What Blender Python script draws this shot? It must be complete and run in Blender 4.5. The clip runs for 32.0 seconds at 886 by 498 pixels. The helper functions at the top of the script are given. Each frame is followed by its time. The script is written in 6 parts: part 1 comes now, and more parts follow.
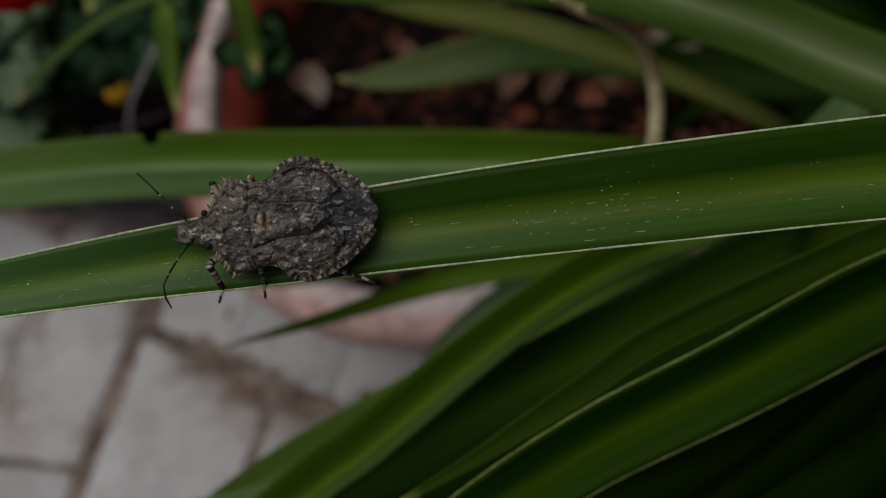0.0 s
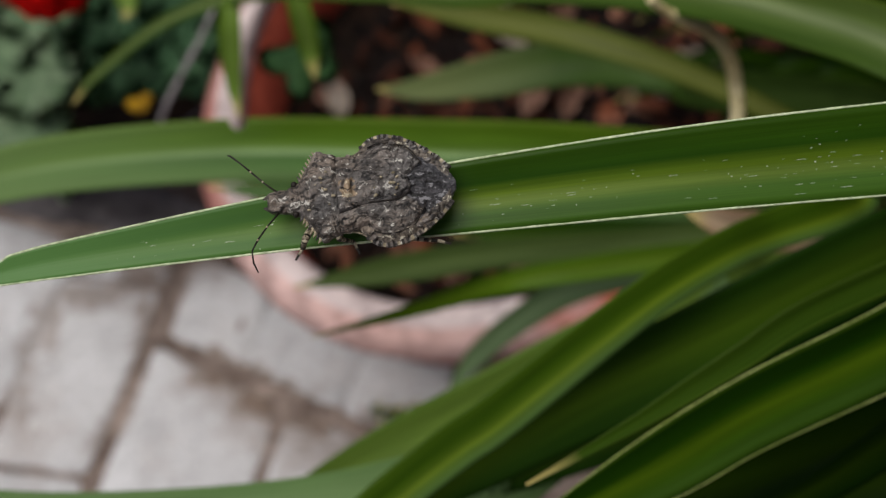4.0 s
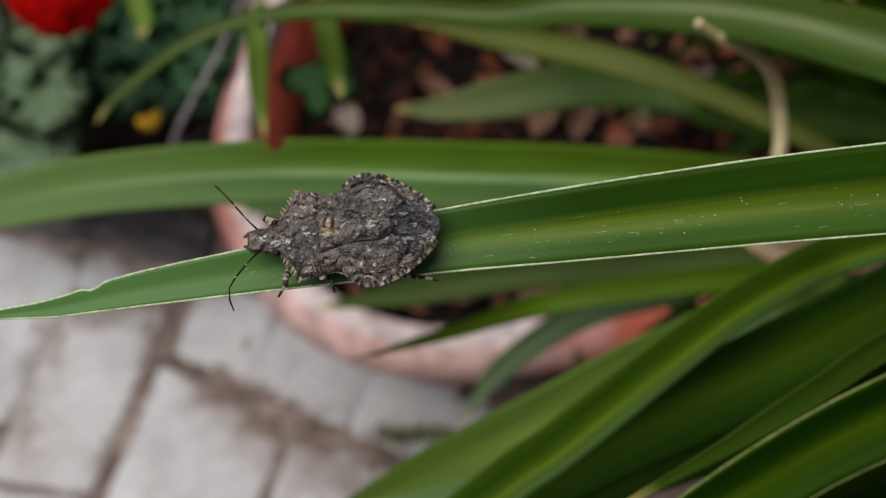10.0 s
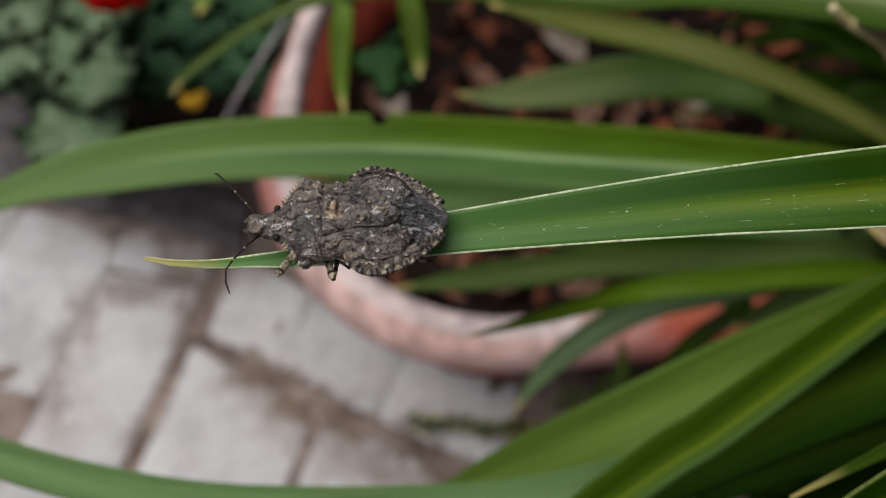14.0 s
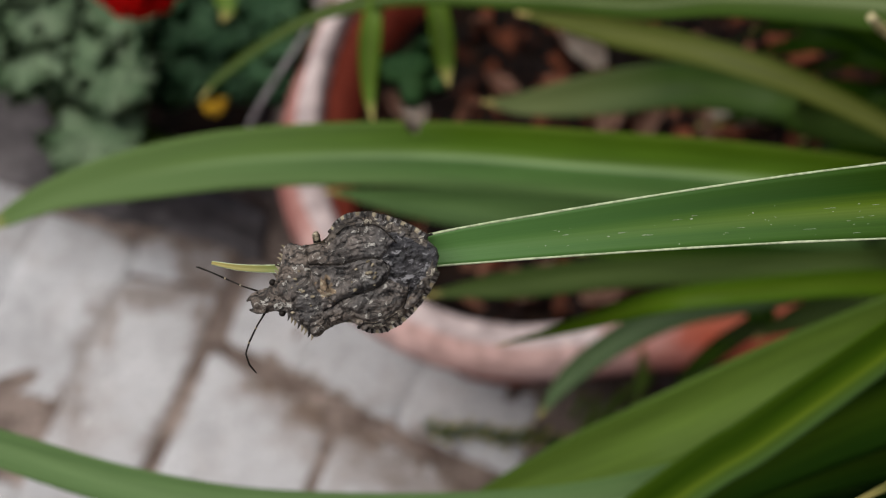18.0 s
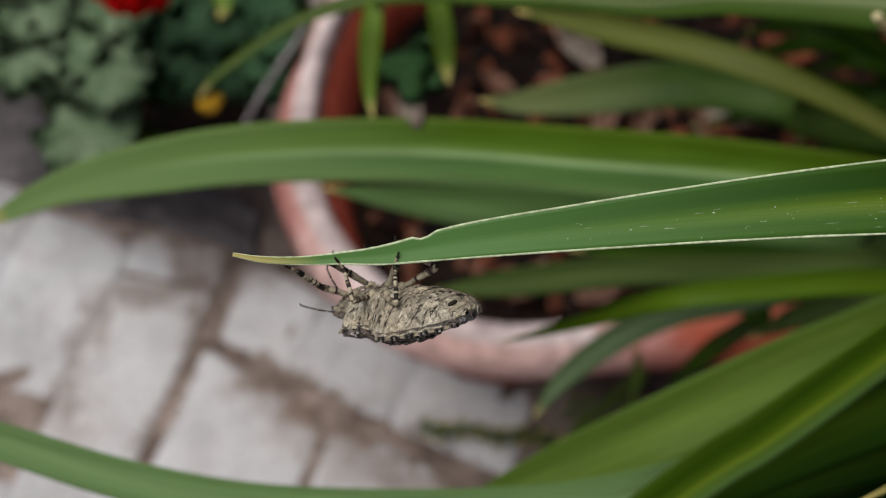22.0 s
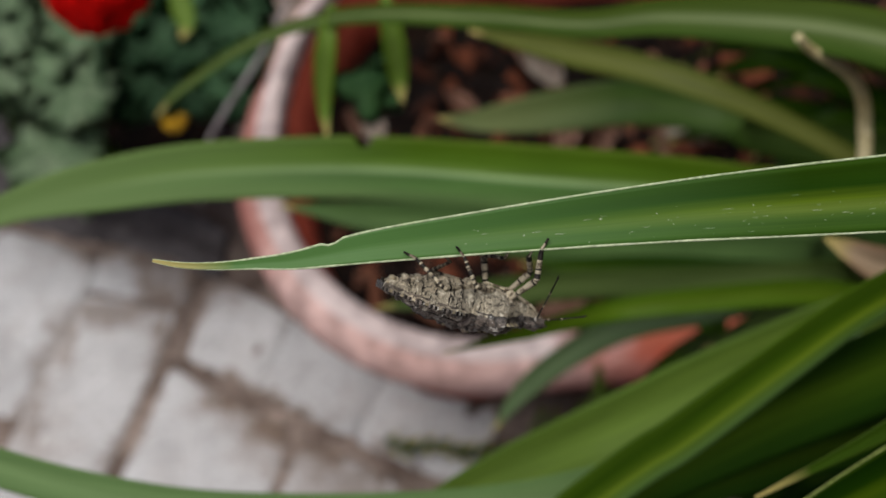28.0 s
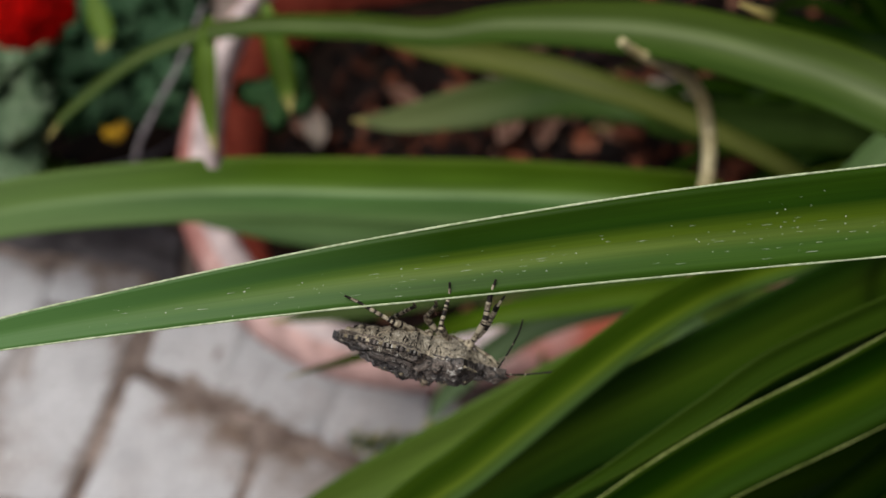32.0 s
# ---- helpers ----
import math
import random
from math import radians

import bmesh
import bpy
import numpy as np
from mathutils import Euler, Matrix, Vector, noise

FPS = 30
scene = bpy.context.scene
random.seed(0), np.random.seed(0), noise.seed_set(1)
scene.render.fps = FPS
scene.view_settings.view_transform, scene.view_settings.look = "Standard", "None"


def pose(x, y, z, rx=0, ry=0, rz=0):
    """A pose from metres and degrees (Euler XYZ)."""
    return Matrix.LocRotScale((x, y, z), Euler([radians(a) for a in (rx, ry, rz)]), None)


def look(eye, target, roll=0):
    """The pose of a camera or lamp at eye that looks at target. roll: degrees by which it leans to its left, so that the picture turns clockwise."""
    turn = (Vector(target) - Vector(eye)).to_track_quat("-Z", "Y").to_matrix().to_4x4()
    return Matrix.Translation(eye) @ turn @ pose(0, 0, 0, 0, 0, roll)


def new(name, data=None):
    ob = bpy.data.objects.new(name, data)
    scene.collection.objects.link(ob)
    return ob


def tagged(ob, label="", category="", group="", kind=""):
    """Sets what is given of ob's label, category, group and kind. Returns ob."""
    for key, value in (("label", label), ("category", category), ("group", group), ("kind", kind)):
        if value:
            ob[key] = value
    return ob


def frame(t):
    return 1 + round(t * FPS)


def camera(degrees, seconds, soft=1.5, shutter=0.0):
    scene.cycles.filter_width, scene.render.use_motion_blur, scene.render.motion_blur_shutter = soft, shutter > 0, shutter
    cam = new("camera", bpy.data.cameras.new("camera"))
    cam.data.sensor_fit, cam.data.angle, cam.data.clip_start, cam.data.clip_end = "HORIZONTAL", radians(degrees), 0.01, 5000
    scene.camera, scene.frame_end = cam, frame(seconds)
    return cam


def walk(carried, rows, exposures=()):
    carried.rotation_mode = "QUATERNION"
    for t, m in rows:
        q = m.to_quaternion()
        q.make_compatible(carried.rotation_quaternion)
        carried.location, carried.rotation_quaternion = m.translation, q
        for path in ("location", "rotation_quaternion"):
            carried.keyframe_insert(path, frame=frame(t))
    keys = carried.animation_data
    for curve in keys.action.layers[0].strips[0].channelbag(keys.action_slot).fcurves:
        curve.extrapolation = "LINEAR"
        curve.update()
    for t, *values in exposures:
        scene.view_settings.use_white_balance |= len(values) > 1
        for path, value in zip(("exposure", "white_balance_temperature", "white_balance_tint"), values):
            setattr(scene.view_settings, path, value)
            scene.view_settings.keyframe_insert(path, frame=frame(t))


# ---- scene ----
# ---- camera and its path ----
cam = camera(45.0, 32.0, soft=1.2)
cam.data.dof.use_dof = True
cam.data.dof.focus_distance = 0.092
cam.data.dof.aperture_fstop = 30.0
PATH = [
    (0.0, pose(0.05854, 0.00575, 0.95216, 22.813, 1.351, -3.967)),
    (0.5, pose(0.05724, 0.00381, 0.95339, 22.841, 1.290, -3.824)),
    (1.0, pose(0.05609, 0.00250, 0.95550, 23.164, 1.548, -4.028)),
    (1.5, pose(0.04930, 0.00075, 0.95535, 23.380, 1.200, -3.480)),
    (2.0, pose(0.04247, -0.00029, 0.95528, 23.571, 0.850, -2.929)),
    (2.5, pose(0.03845, -0.00066, 0.95473, 23.752, 0.554, -2.884)),
    (4.5, pose(0.03639, -0.00098, 0.95602, 24.203, 0.292, -3.219)),
    (5.0, pose(0.03579, -0.00123, 0.95585, 24.558, -0.097, -2.997)),
    (5.5, pose(0.03627, -0.00027, 0.95664, 24.851, -0.108, -3.209)),
    (6.0, pose(0.03444, 0.00021, 0.95419, 24.509, -0.198, -2.732)),
    (6.5, pose(0.03281, 0.00042, 0.95432, 24.561, -0.131, -3.016)),
    (7.0, pose(0.03255, 0.00010, 0.95497, 24.693, 0.130, -3.134)),
    (7.5, pose(0.02893, -0.00024, 0.95510, 24.962, 0.168, -2.783)),
    (8.0, pose(0.02742, 0.00010, 0.95475, 24.820, -0.030, -2.752)),
    (8.5, pose(0.02776, 0.00059, 0.95345, 24.692, -0.196, -2.737)),
    (9.0, pose(0.02896, 0.00147, 0.95306, 24.736, -0.038, -2.813)),
    (9.5, pose(0.02817, 0.00210, 0.95392, 24.903, 0.374, -2.959)),
    (10.0, pose(0.02698, 0.00116, 0.95449, 25.010, 0.121, -2.913)),
    (10.5, pose(0.02678, 0.00213, 0.95396, 24.925, 0.549, -2.975)),
    (11.0, pose(0.01912, 0.00132, 0.95182, 24.817, -0.004, -1.832)),
    (11.5, pose(0.01748, 0.00165, 0.95028, 24.740, -0.223, -1.628)),
    (12.0, pose(0.01945, 0.00287, 0.95070, 24.758, 0.169, -1.594)),
    (12.5, pose(0.01553, 0.00275, 0.95121, 24.550, 0.633, -1.542)),
    (13.0, pose(0.01171, 0.00095, 0.95262, 24.723, 0.289, -1.210)),
    (13.5, pose(0.00687, 0.00002, 0.95090, 24.660, -0.101, -0.845)),
    (15.5, pose(0.00432, 0.00132, 0.94975, 24.780, 0.044, -0.433)),
    (16.0, pose(0.00189, 0.00073, 0.95003, 24.965, 0.213, -0.289)),
    (16.5, pose(0.00241, 0.00064, 0.95100, 25.128, 0.109, -0.372)),
    (17.0, pose(0.00185, 0.00090, 0.94864, 24.798, 0.001, 0.114)),
    (17.5, pose(0.00186, 0.00117, 0.95067, 24.960, 0.299, -0.135)),
    (18.0, pose(0.00123, 0.00012, 0.95065, 25.058, 0.375, -0.035)),
    (18.5, pose(0.00047, -0.00002, 0.95059, 25.092, 0.216, -0.094)),
    (19.0, pose(0.00000, -0.00000, 0.95000, 25.000, -0.000, -0.000)),
    (19.5, pose(-0.00107, -0.00007, 0.94893, 24.948, -0.069, -0.063)),
    (20.0, pose(-0.00144, 0.00094, 0.94940, 24.961, 0.140, -0.127)),
    (20.5, pose(0.00034, 0.00162, 0.95026, 24.956, 0.264, -0.157)),
    (21.0, pose(0.00125, 0.00079, 0.95186, 25.041, 0.158, -0.222)),
    (21.5, pose(-0.00107, 0.00053, 0.95019, 25.054, 0.009, 0.023)),
    (22.0, pose(-0.00146, -0.00035, 0.95018, 25.036, -0.142, 0.006)),
    (22.5, pose(-0.00132, 0.00034, 0.95056, 25.034, -0.082, -0.061)),
    (23.0, pose(0.00006, -0.00030, 0.95148, 25.400, 0.001, -0.070)),
    (23.5, pose(-0.00011, -0.00033, 0.95219, 25.394, 0.012, -0.232)),
    (24.0, pose(0.00014, -0.00046, 0.95211, 25.390, -0.198, -0.270)),
    (24.5, pose(-0.00003, -0.00035, 0.95094, 25.364, -0.368, 0.010)),
    (26.5, pose(0.00110, -0.00131, 0.95328, 25.563, -0.487, -0.220)),
    (27.0, pose(0.00233, -0.00291, 0.95480, 25.708, -1.027, -0.671)),
    (27.5, pose(0.00264, -0.00368, 0.95596, 25.891, -1.212, -0.756)),
    (28.0, pose(0.00475, -0.00429, 0.95629, 26.017, -1.313, -0.965)),
    (28.5, pose(0.00782, -0.00343, 0.95507, 26.168, -1.827, -1.995)),
    (29.0, pose(0.01104, -0.00447, 0.95696, 26.382, -1.649, -2.156)),
    (29.5, pose(0.01707, -0.00229, 0.95638, 26.391, -1.591, -2.761)),
    (30.0, pose(0.02233, -0.00058, 0.95661, 26.177, -1.450, -2.953)),
    (30.5, pose(0.02492, 0.00378, 0.95280, 25.857, -1.256, -2.888)),
    (31.0, pose(0.03056, 0.00244, 0.95306, 25.913, -1.213, -3.609)),
    (31.5, pose(0.03601, 0.00221, 0.95821, 26.062, -0.960, -4.132)),
    (32.0, pose(0.03764, 0.00189, 0.95795, 25.264, -0.533, -3.873)),
]
walk(cam, PATH, exposures=[(0.0, -0.3), (0.5, 0.4), (1.0, 0.6), (2.0, 0.8), (32.0, 0.8)])

# ---- daylight: bright overcast sky, soft sun ----
world = bpy.data.worlds.new("overcast_sky")
scene.world = world
world.use_nodes = True
wn = world.node_tree
sky = wn.nodes.new("ShaderNodeTexSky")
sky.sky_type, sky.sun_disc = "NISHITA", False
sky.sun_elevation, sky.sun_rotation = radians(72), radians(-86)
sky.dust_density, sky.air_density, sky.ozone_density = 4.0, 0.7, 0.5
wn.nodes["Background"].inputs["Strength"].default_value = 0.038
wn.links.new(sky.outputs[0], wn.nodes["Background"].inputs["Color"])
sun = new("sun", bpy.data.lights.new("sun", "SUN"))
sun.data.energy, sun.data.angle, sun.data.color = 1.95, radians(45), (0.985, 0.985, 0.945)
sun.matrix_world = look((-0.7, 0.25, 2.2), (0, 0.2, 0))


# ---- materials ----
def material(name, rough=0.6, metal=0.0):
    m = bpy.data.materials.new(name)
    m.use_nodes = True
    b = m.node_tree.nodes["Principled BSDF"]
    b.inputs["Roughness"].default_value, b.inputs["Metallic"].default_value = rough, metal
    return m, m.node_tree.nodes, m.node_tree.links, b


def ramp(nodes, stops, mode="LINEAR"):
    r = nodes.new("ShaderNodeValToRGB")
    r.color_ramp.interpolation = mode
    while len(r.color_ramp.elements) < len(stops):
        r.color_ramp.elements.new(0.5)
    for e, (p, c) in zip(r.color_ramp.elements, stops):
        e.position, e.color = p, (*c, 1)
    return r


def noise_tex(nodes, links, vec, scale, detail=4.0, rough=0.55):
    n = nodes.new("ShaderNodeTexNoise")
    n.inputs["Scale"].default_value, n.inputs["Detail"].default_value, n.inputs["Roughness"].default_value = scale, detail, rough
    links.new(vec, n.inputs["Vector"])
    return n


def bump_to(nodes, links, b, height, strength, dist):
    bp = nodes.new("ShaderNodeBump")
    bp.inputs["Strength"].default_value, bp.inputs["Distance"].default_value = strength, dist
    links.new(height, bp.inputs["Height"])
    links.new(bp.outputs[0], b.inputs["Normal"])


def mix_rgb(nodes, links, fac, a, b, blend="MIX"):
    m = nodes.new("ShaderNodeMix")
    m.data_type, m.blend_type = "RGBA", blend
    for sock, v in ((m.inputs[0], fac), (m.inputs[6], a), (m.inputs[7], b)):
        if isinstance(v, (int, float)):
            sock.default_value = v
        elif isinstance(v, tuple):
            sock.default_value = (*v, 1)
        else:
            links.new(v, sock)
    return m.outputs[2]


def speckled(name, dark, light, scale, rough=0.8, bump=0.3, dist=0.002, spread=(0.35, 0.65)):
    """A two-tone mottled surface with a fine grain."""
    m, n, l, b = material(name, rough)
    b.inputs["Specular IOR Level"].default_value = 0.15
    co = n.new("ShaderNodeTexCoord").outputs["Object"]
    big = noise_tex(n, l, co, scale)
    small = noise_tex(n, l, co, scale * 7, 6.0)
    info = n.new("ShaderNodeObjectInfo")
    r = ramp(n, [(spread[0], dark), (spread[1], light)])
    l.new(big.outputs[0], r.inputs[0])
    g = ramp(n, [(0.3, (0.55, 0.55, 0.55)), (0.7, (1.25, 1.25, 1.25))])
    l.new(small.outputs[0], g.inputs[0])
    col = mix_rgb(n, l, 1.0, r.outputs[0], g.outputs[0], "MULTIPLY")
    v = ramp(n, [(0.0, (0.8, 0.8, 0.8)), (1.0, (1.12, 1.12, 1.12))])
    l.new(info.outputs["Random"], v.inputs[0])
    col = mix_rgb(n, l, 1.0, col, v.outputs[0], "MULTIPLY")
    l.new(col, b.inputs["Base Color"])
    bump_to(n, l, b, small.outputs[0], bump, dist)
    return m


# dirt lines across the pavers: from, to, reach
STAINS = [((-0.203, 0.335, 0.0), (0.09, 0.172, 0.0), 0.014, 0.85), ((-0.213, 0.402, 0.0), (-0.271, 0.232, 0.0), 0.011, 0.5), ((-0.322, 0.39, 0.0), (-0.366, 0.262, 0.0), 0.008, 0.5),
          ((-0.33, 0.478, 0.0), (-0.15, 0.418, 0.0), 0.034, 0.92), ((-0.33, 0.395, 0.0), (-0.21, 0.404, 0.0), 0.013, 0.6), ((-0.20, 0.315, 0.0), (-0.10, 0.262, 0.0), 0.024, 0.45), ((-0.11, 0.262, 0.0), (0.10, 0.15, 0.0), 0.035, 0.6)]


def paver_material():
    """Grey concrete, worn pale on top, with brown stains and dark pores."""
    m, n, l, b = material("worn_grey_paver", 0.9)
    co = n.new("ShaderNodeTexCoord").outputs["Object"]
    info = n.new("ShaderNodeObjectInfo")
    big, stain, fine = noise_tex(n, l, co, 16, 4.0), noise_tex(n, l, co, 13, 6.0, 0.7), noise_tex(n, l, co, 220, 5.0)
    r = ramp(n, [(0.3, (0.355, 0.345, 0.352)), (0.7, (0.50, 0.49, 0.505))])
    l.new(big.outputs[0], r.inputs[0])
    sr = ramp(n, [(0.48, (0, 0, 0)), (0.58, (0.16, 0.16, 0.16)), (0.68, (0.38, 0.38, 0.38))])
    l.new(stain.outputs[0], sr.inputs[0])
    col = mix_rgb(n, l, sr.outputs[0], r.outputs[0], (0.25, 0.185, 0.145))
    for p, q, wide, deep in STAINS:
        along = (Vector(q) - Vector(p)).normalized()
        reach = (Vector(q) - Vector(p)).length
        nrm = Vector((along.y, -along.x, 0))
        dot = n.new("ShaderNodeVectorMath")
        dot.operation = "DOT_PRODUCT"
        dot.inputs[1].default_value = nrm
        l.new(co, dot.inputs[0])
        sub = n.new("ShaderNodeMath")
        sub.operation = "SUBTRACT"
        sub.inputs[1].default_value = Vector(p).dot(nrm)
        l.new(dot.outputs["Value"], sub.inputs[0])
        dist = n.new("ShaderNodeMath")
        dist.operation = "ABSOLUTE"
        l.new(sub.outputs[0], dist.inputs[0])
        mess = n.new("ShaderNodeMath")
        mess.operation = "MULTIPLY_ADD"
        mess.inputs[1].default_value = -0.15
        l.new(stain.outputs[0], mess.inputs[0])
        l.new(dist.outputs[0], mess.inputs[2])
        lift = n.new("ShaderNodeMath")
        lift.operation = "ADD"
        lift.inputs[1].default_value = 0.069
        l.new(mess.outputs[0], lift.inputs[0])
        band = ramp(n, [(0.0, (deep, deep, deep)), (wide * 0.5, (deep * 0.6, deep * 0.6, deep * 0.6)), (wide, (0, 0, 0))])
        l.new(lift.outputs[0], band.inputs[0])
        far = n.new("ShaderNodeVectorMath")
        far.operation = "DOT_PRODUCT"
        far.inputs[1].default_value = along * 0.8 / reach
        l.new(co, far.inputs[0])
        way = n.new("ShaderNodeMath")
        way.operation = "SUBTRACT"
        way.inputs[1].default_value = Vector(p).dot(along) * 0.8 / reach - 0.1
        l.new(far.outputs["Value"], way.inputs[0])
        ends = ramp(n, [(0.05, (0, 0, 0)), (0.2, (1, 1, 1)), (0.8, (1, 1, 1)), (0.95, (0, 0, 0))])
        l.new(way.outputs[0], ends.inputs[0])
        both = mix_rgb(n, l, 1.0, band.outputs[0], ends.outputs[0], "MULTIPLY")
        col = mix_rgb(n, l, both, col, (0.13, 0.085, 0.06))
    f = ramp(n, [(0.3, (0.7, 0.7, 0.7)), (0.65, (1.1, 1.1, 1.1))])
    l.new(fine.outputs[0], f.inputs[0])
    col = mix_rgb(n, l, 1.0, col, f.outputs[0], "MULTIPLY")
    v = ramp(n, [(0.0, (0.90, 0.90, 0.90)), (1.0, (1.06, 1.05, 1.04))])
    l.new(info.outputs["Random"], v.inputs[0])
    col = mix_rgb(n, l, 1.0, col, v.outputs[0], "MULTIPLY")
    l.new(col, b.inputs["Base Color"])
    bump_to(n, l, b, fine.outputs[0], 0.5, 0.003)
    return m


def bug_skin(name, pit, base, tip, warm, crease=0.6, grain=0.57, depth=0.35, stretch=(0.6, 1.15, 1.0), rough=0.42, cracks=0.0, relief=1.0):
    """Rough insect shell: brown blotches, dark punctures, creases and scattered pale grains."""
    m, n, l, b = material(name, rough)
    b.inputs["Specular IOR Level"].default_value = 0.5
    co = n.new("ShaderNodeTexCoord").outputs["Object"]
    warp = noise_tex(n, l, co, 700, 3.0)
    off = n.new("ShaderNodeVectorMath")
    off.operation = "MULTIPLY_ADD"
    off.inputs[1].default_value = (0.0020, 0.0020, 0.0020)
    l.new(warp.outputs["Color"], off.inputs[0])
    long = n.new("ShaderNodeMapping")
    long.inputs["Scale"].default_value = stretch
    l.new(co, long.inputs[0])
    l.new(long.outputs[0], off.inputs[2])
    creases = n.new("ShaderNodeTexVoronoi")
    creases.feature = "F1"
    creases.inputs["Scale"].default_value = 2300
    l.new(off.outputs[0], creases.inputs["Vector"])
    big = noise_tex(n, l, co, 380, 4.0, 0.6)
    hue = noise_tex(n, l, co, 210, 3.0, 0.5)
    fine = noise_tex(n, l, off.outputs[0], 2600, 3.0, 0.6)
    streak = noise_tex(n, l, off.outputs[0], 1300, 4.0, 0.7)
    h = ramp(n, [(0.4, base), (0.62, warm)])
    l.new(hue.outputs[0], h.inputs[0])
    k = ramp(n, [(0.30, (depth, depth, depth)), (0.5, (1, 1, 1)), (0.70, (1.55, 1.55, 1.55))])
    l.new(big.outputs[0], k.inputs[0])
    col = mix_rgb(n, l, 1.0, h.outputs[0], k.outputs[0], "MULTIPLY")
    lo, hi = 1 - 0.4 * relief, 1 + 0.5 * relief
    q = ramp(n, [(0.34, (lo, lo, lo)), (0.5, (1, 1, 1)), (0.66, (hi, hi, hi))])
    l.new(fine.outputs[0], q.inputs[0])
    col = mix_rgb(n, l, 1.0, col, q.outputs[0], "MULTIPLY")
    c = ramp(n, [(0.0, (crease, crease, crease)), (0.20, (crease, crease, crease)), (0.34, (0, 0, 0))])
    l.new(creases.outputs["Distance"], c.inputs[0])
    col = mix_rgb(n, l, c.outputs[0], col, pit)
    d = ramp(n, [(0.38, (1, 1, 1)), (0.43, (0, 0, 0))])
    l.new(streak.outputs[0], d.inputs[0])
    col = mix_rgb(n, l, d.outputs[0], col, pit)
    if cracks:
        net = n.new("ShaderNodeTexVoronoi")
        net.feature = "DISTANCE_TO_EDGE"
        net.inputs["Scale"].default_value = 500
        l.new(off.outputs[0], net.inputs["Vector"])
        thin = ramp(n, [(0.0, (cracks, cracks, cracks)), (0.035, (cracks * 0.7, cracks * 0.7, cracks * 0.7)), (0.09, (0, 0, 0))])
        l.new(net.outputs["Distance"], thin.inputs[0])
        broken = ramp(n, [(0.42, (0, 0, 0)), (0.52, (1, 1, 1))])
        l.new(hue.outputs[0], broken.inputs[0])
        col = mix_rgb(n, l, mix_rgb(n, l, 1.0, thin.outputs[0], broken.outputs[0], "MULTIPLY"), col, pit)
    g = ramp(n, [(grain, (0, 0, 0)), (grain + 0.03, (1, 1, 1))])
    l.new(streak.outputs[0], g.inputs[0])
    col = mix_rgb(n, l, g.outputs[0], col, tip)
    l.new(col, b.inputs["Base Color"])
    both = n.new("ShaderNodeMath")
    both.operation = "ADD"
    l.new(streak.outputs[0], both.inputs[0])
    l.new(fine.outputs[0], both.inputs[1])
    bump_to(n, l, b, both.outputs[0], relief, 0.0004)
    return m


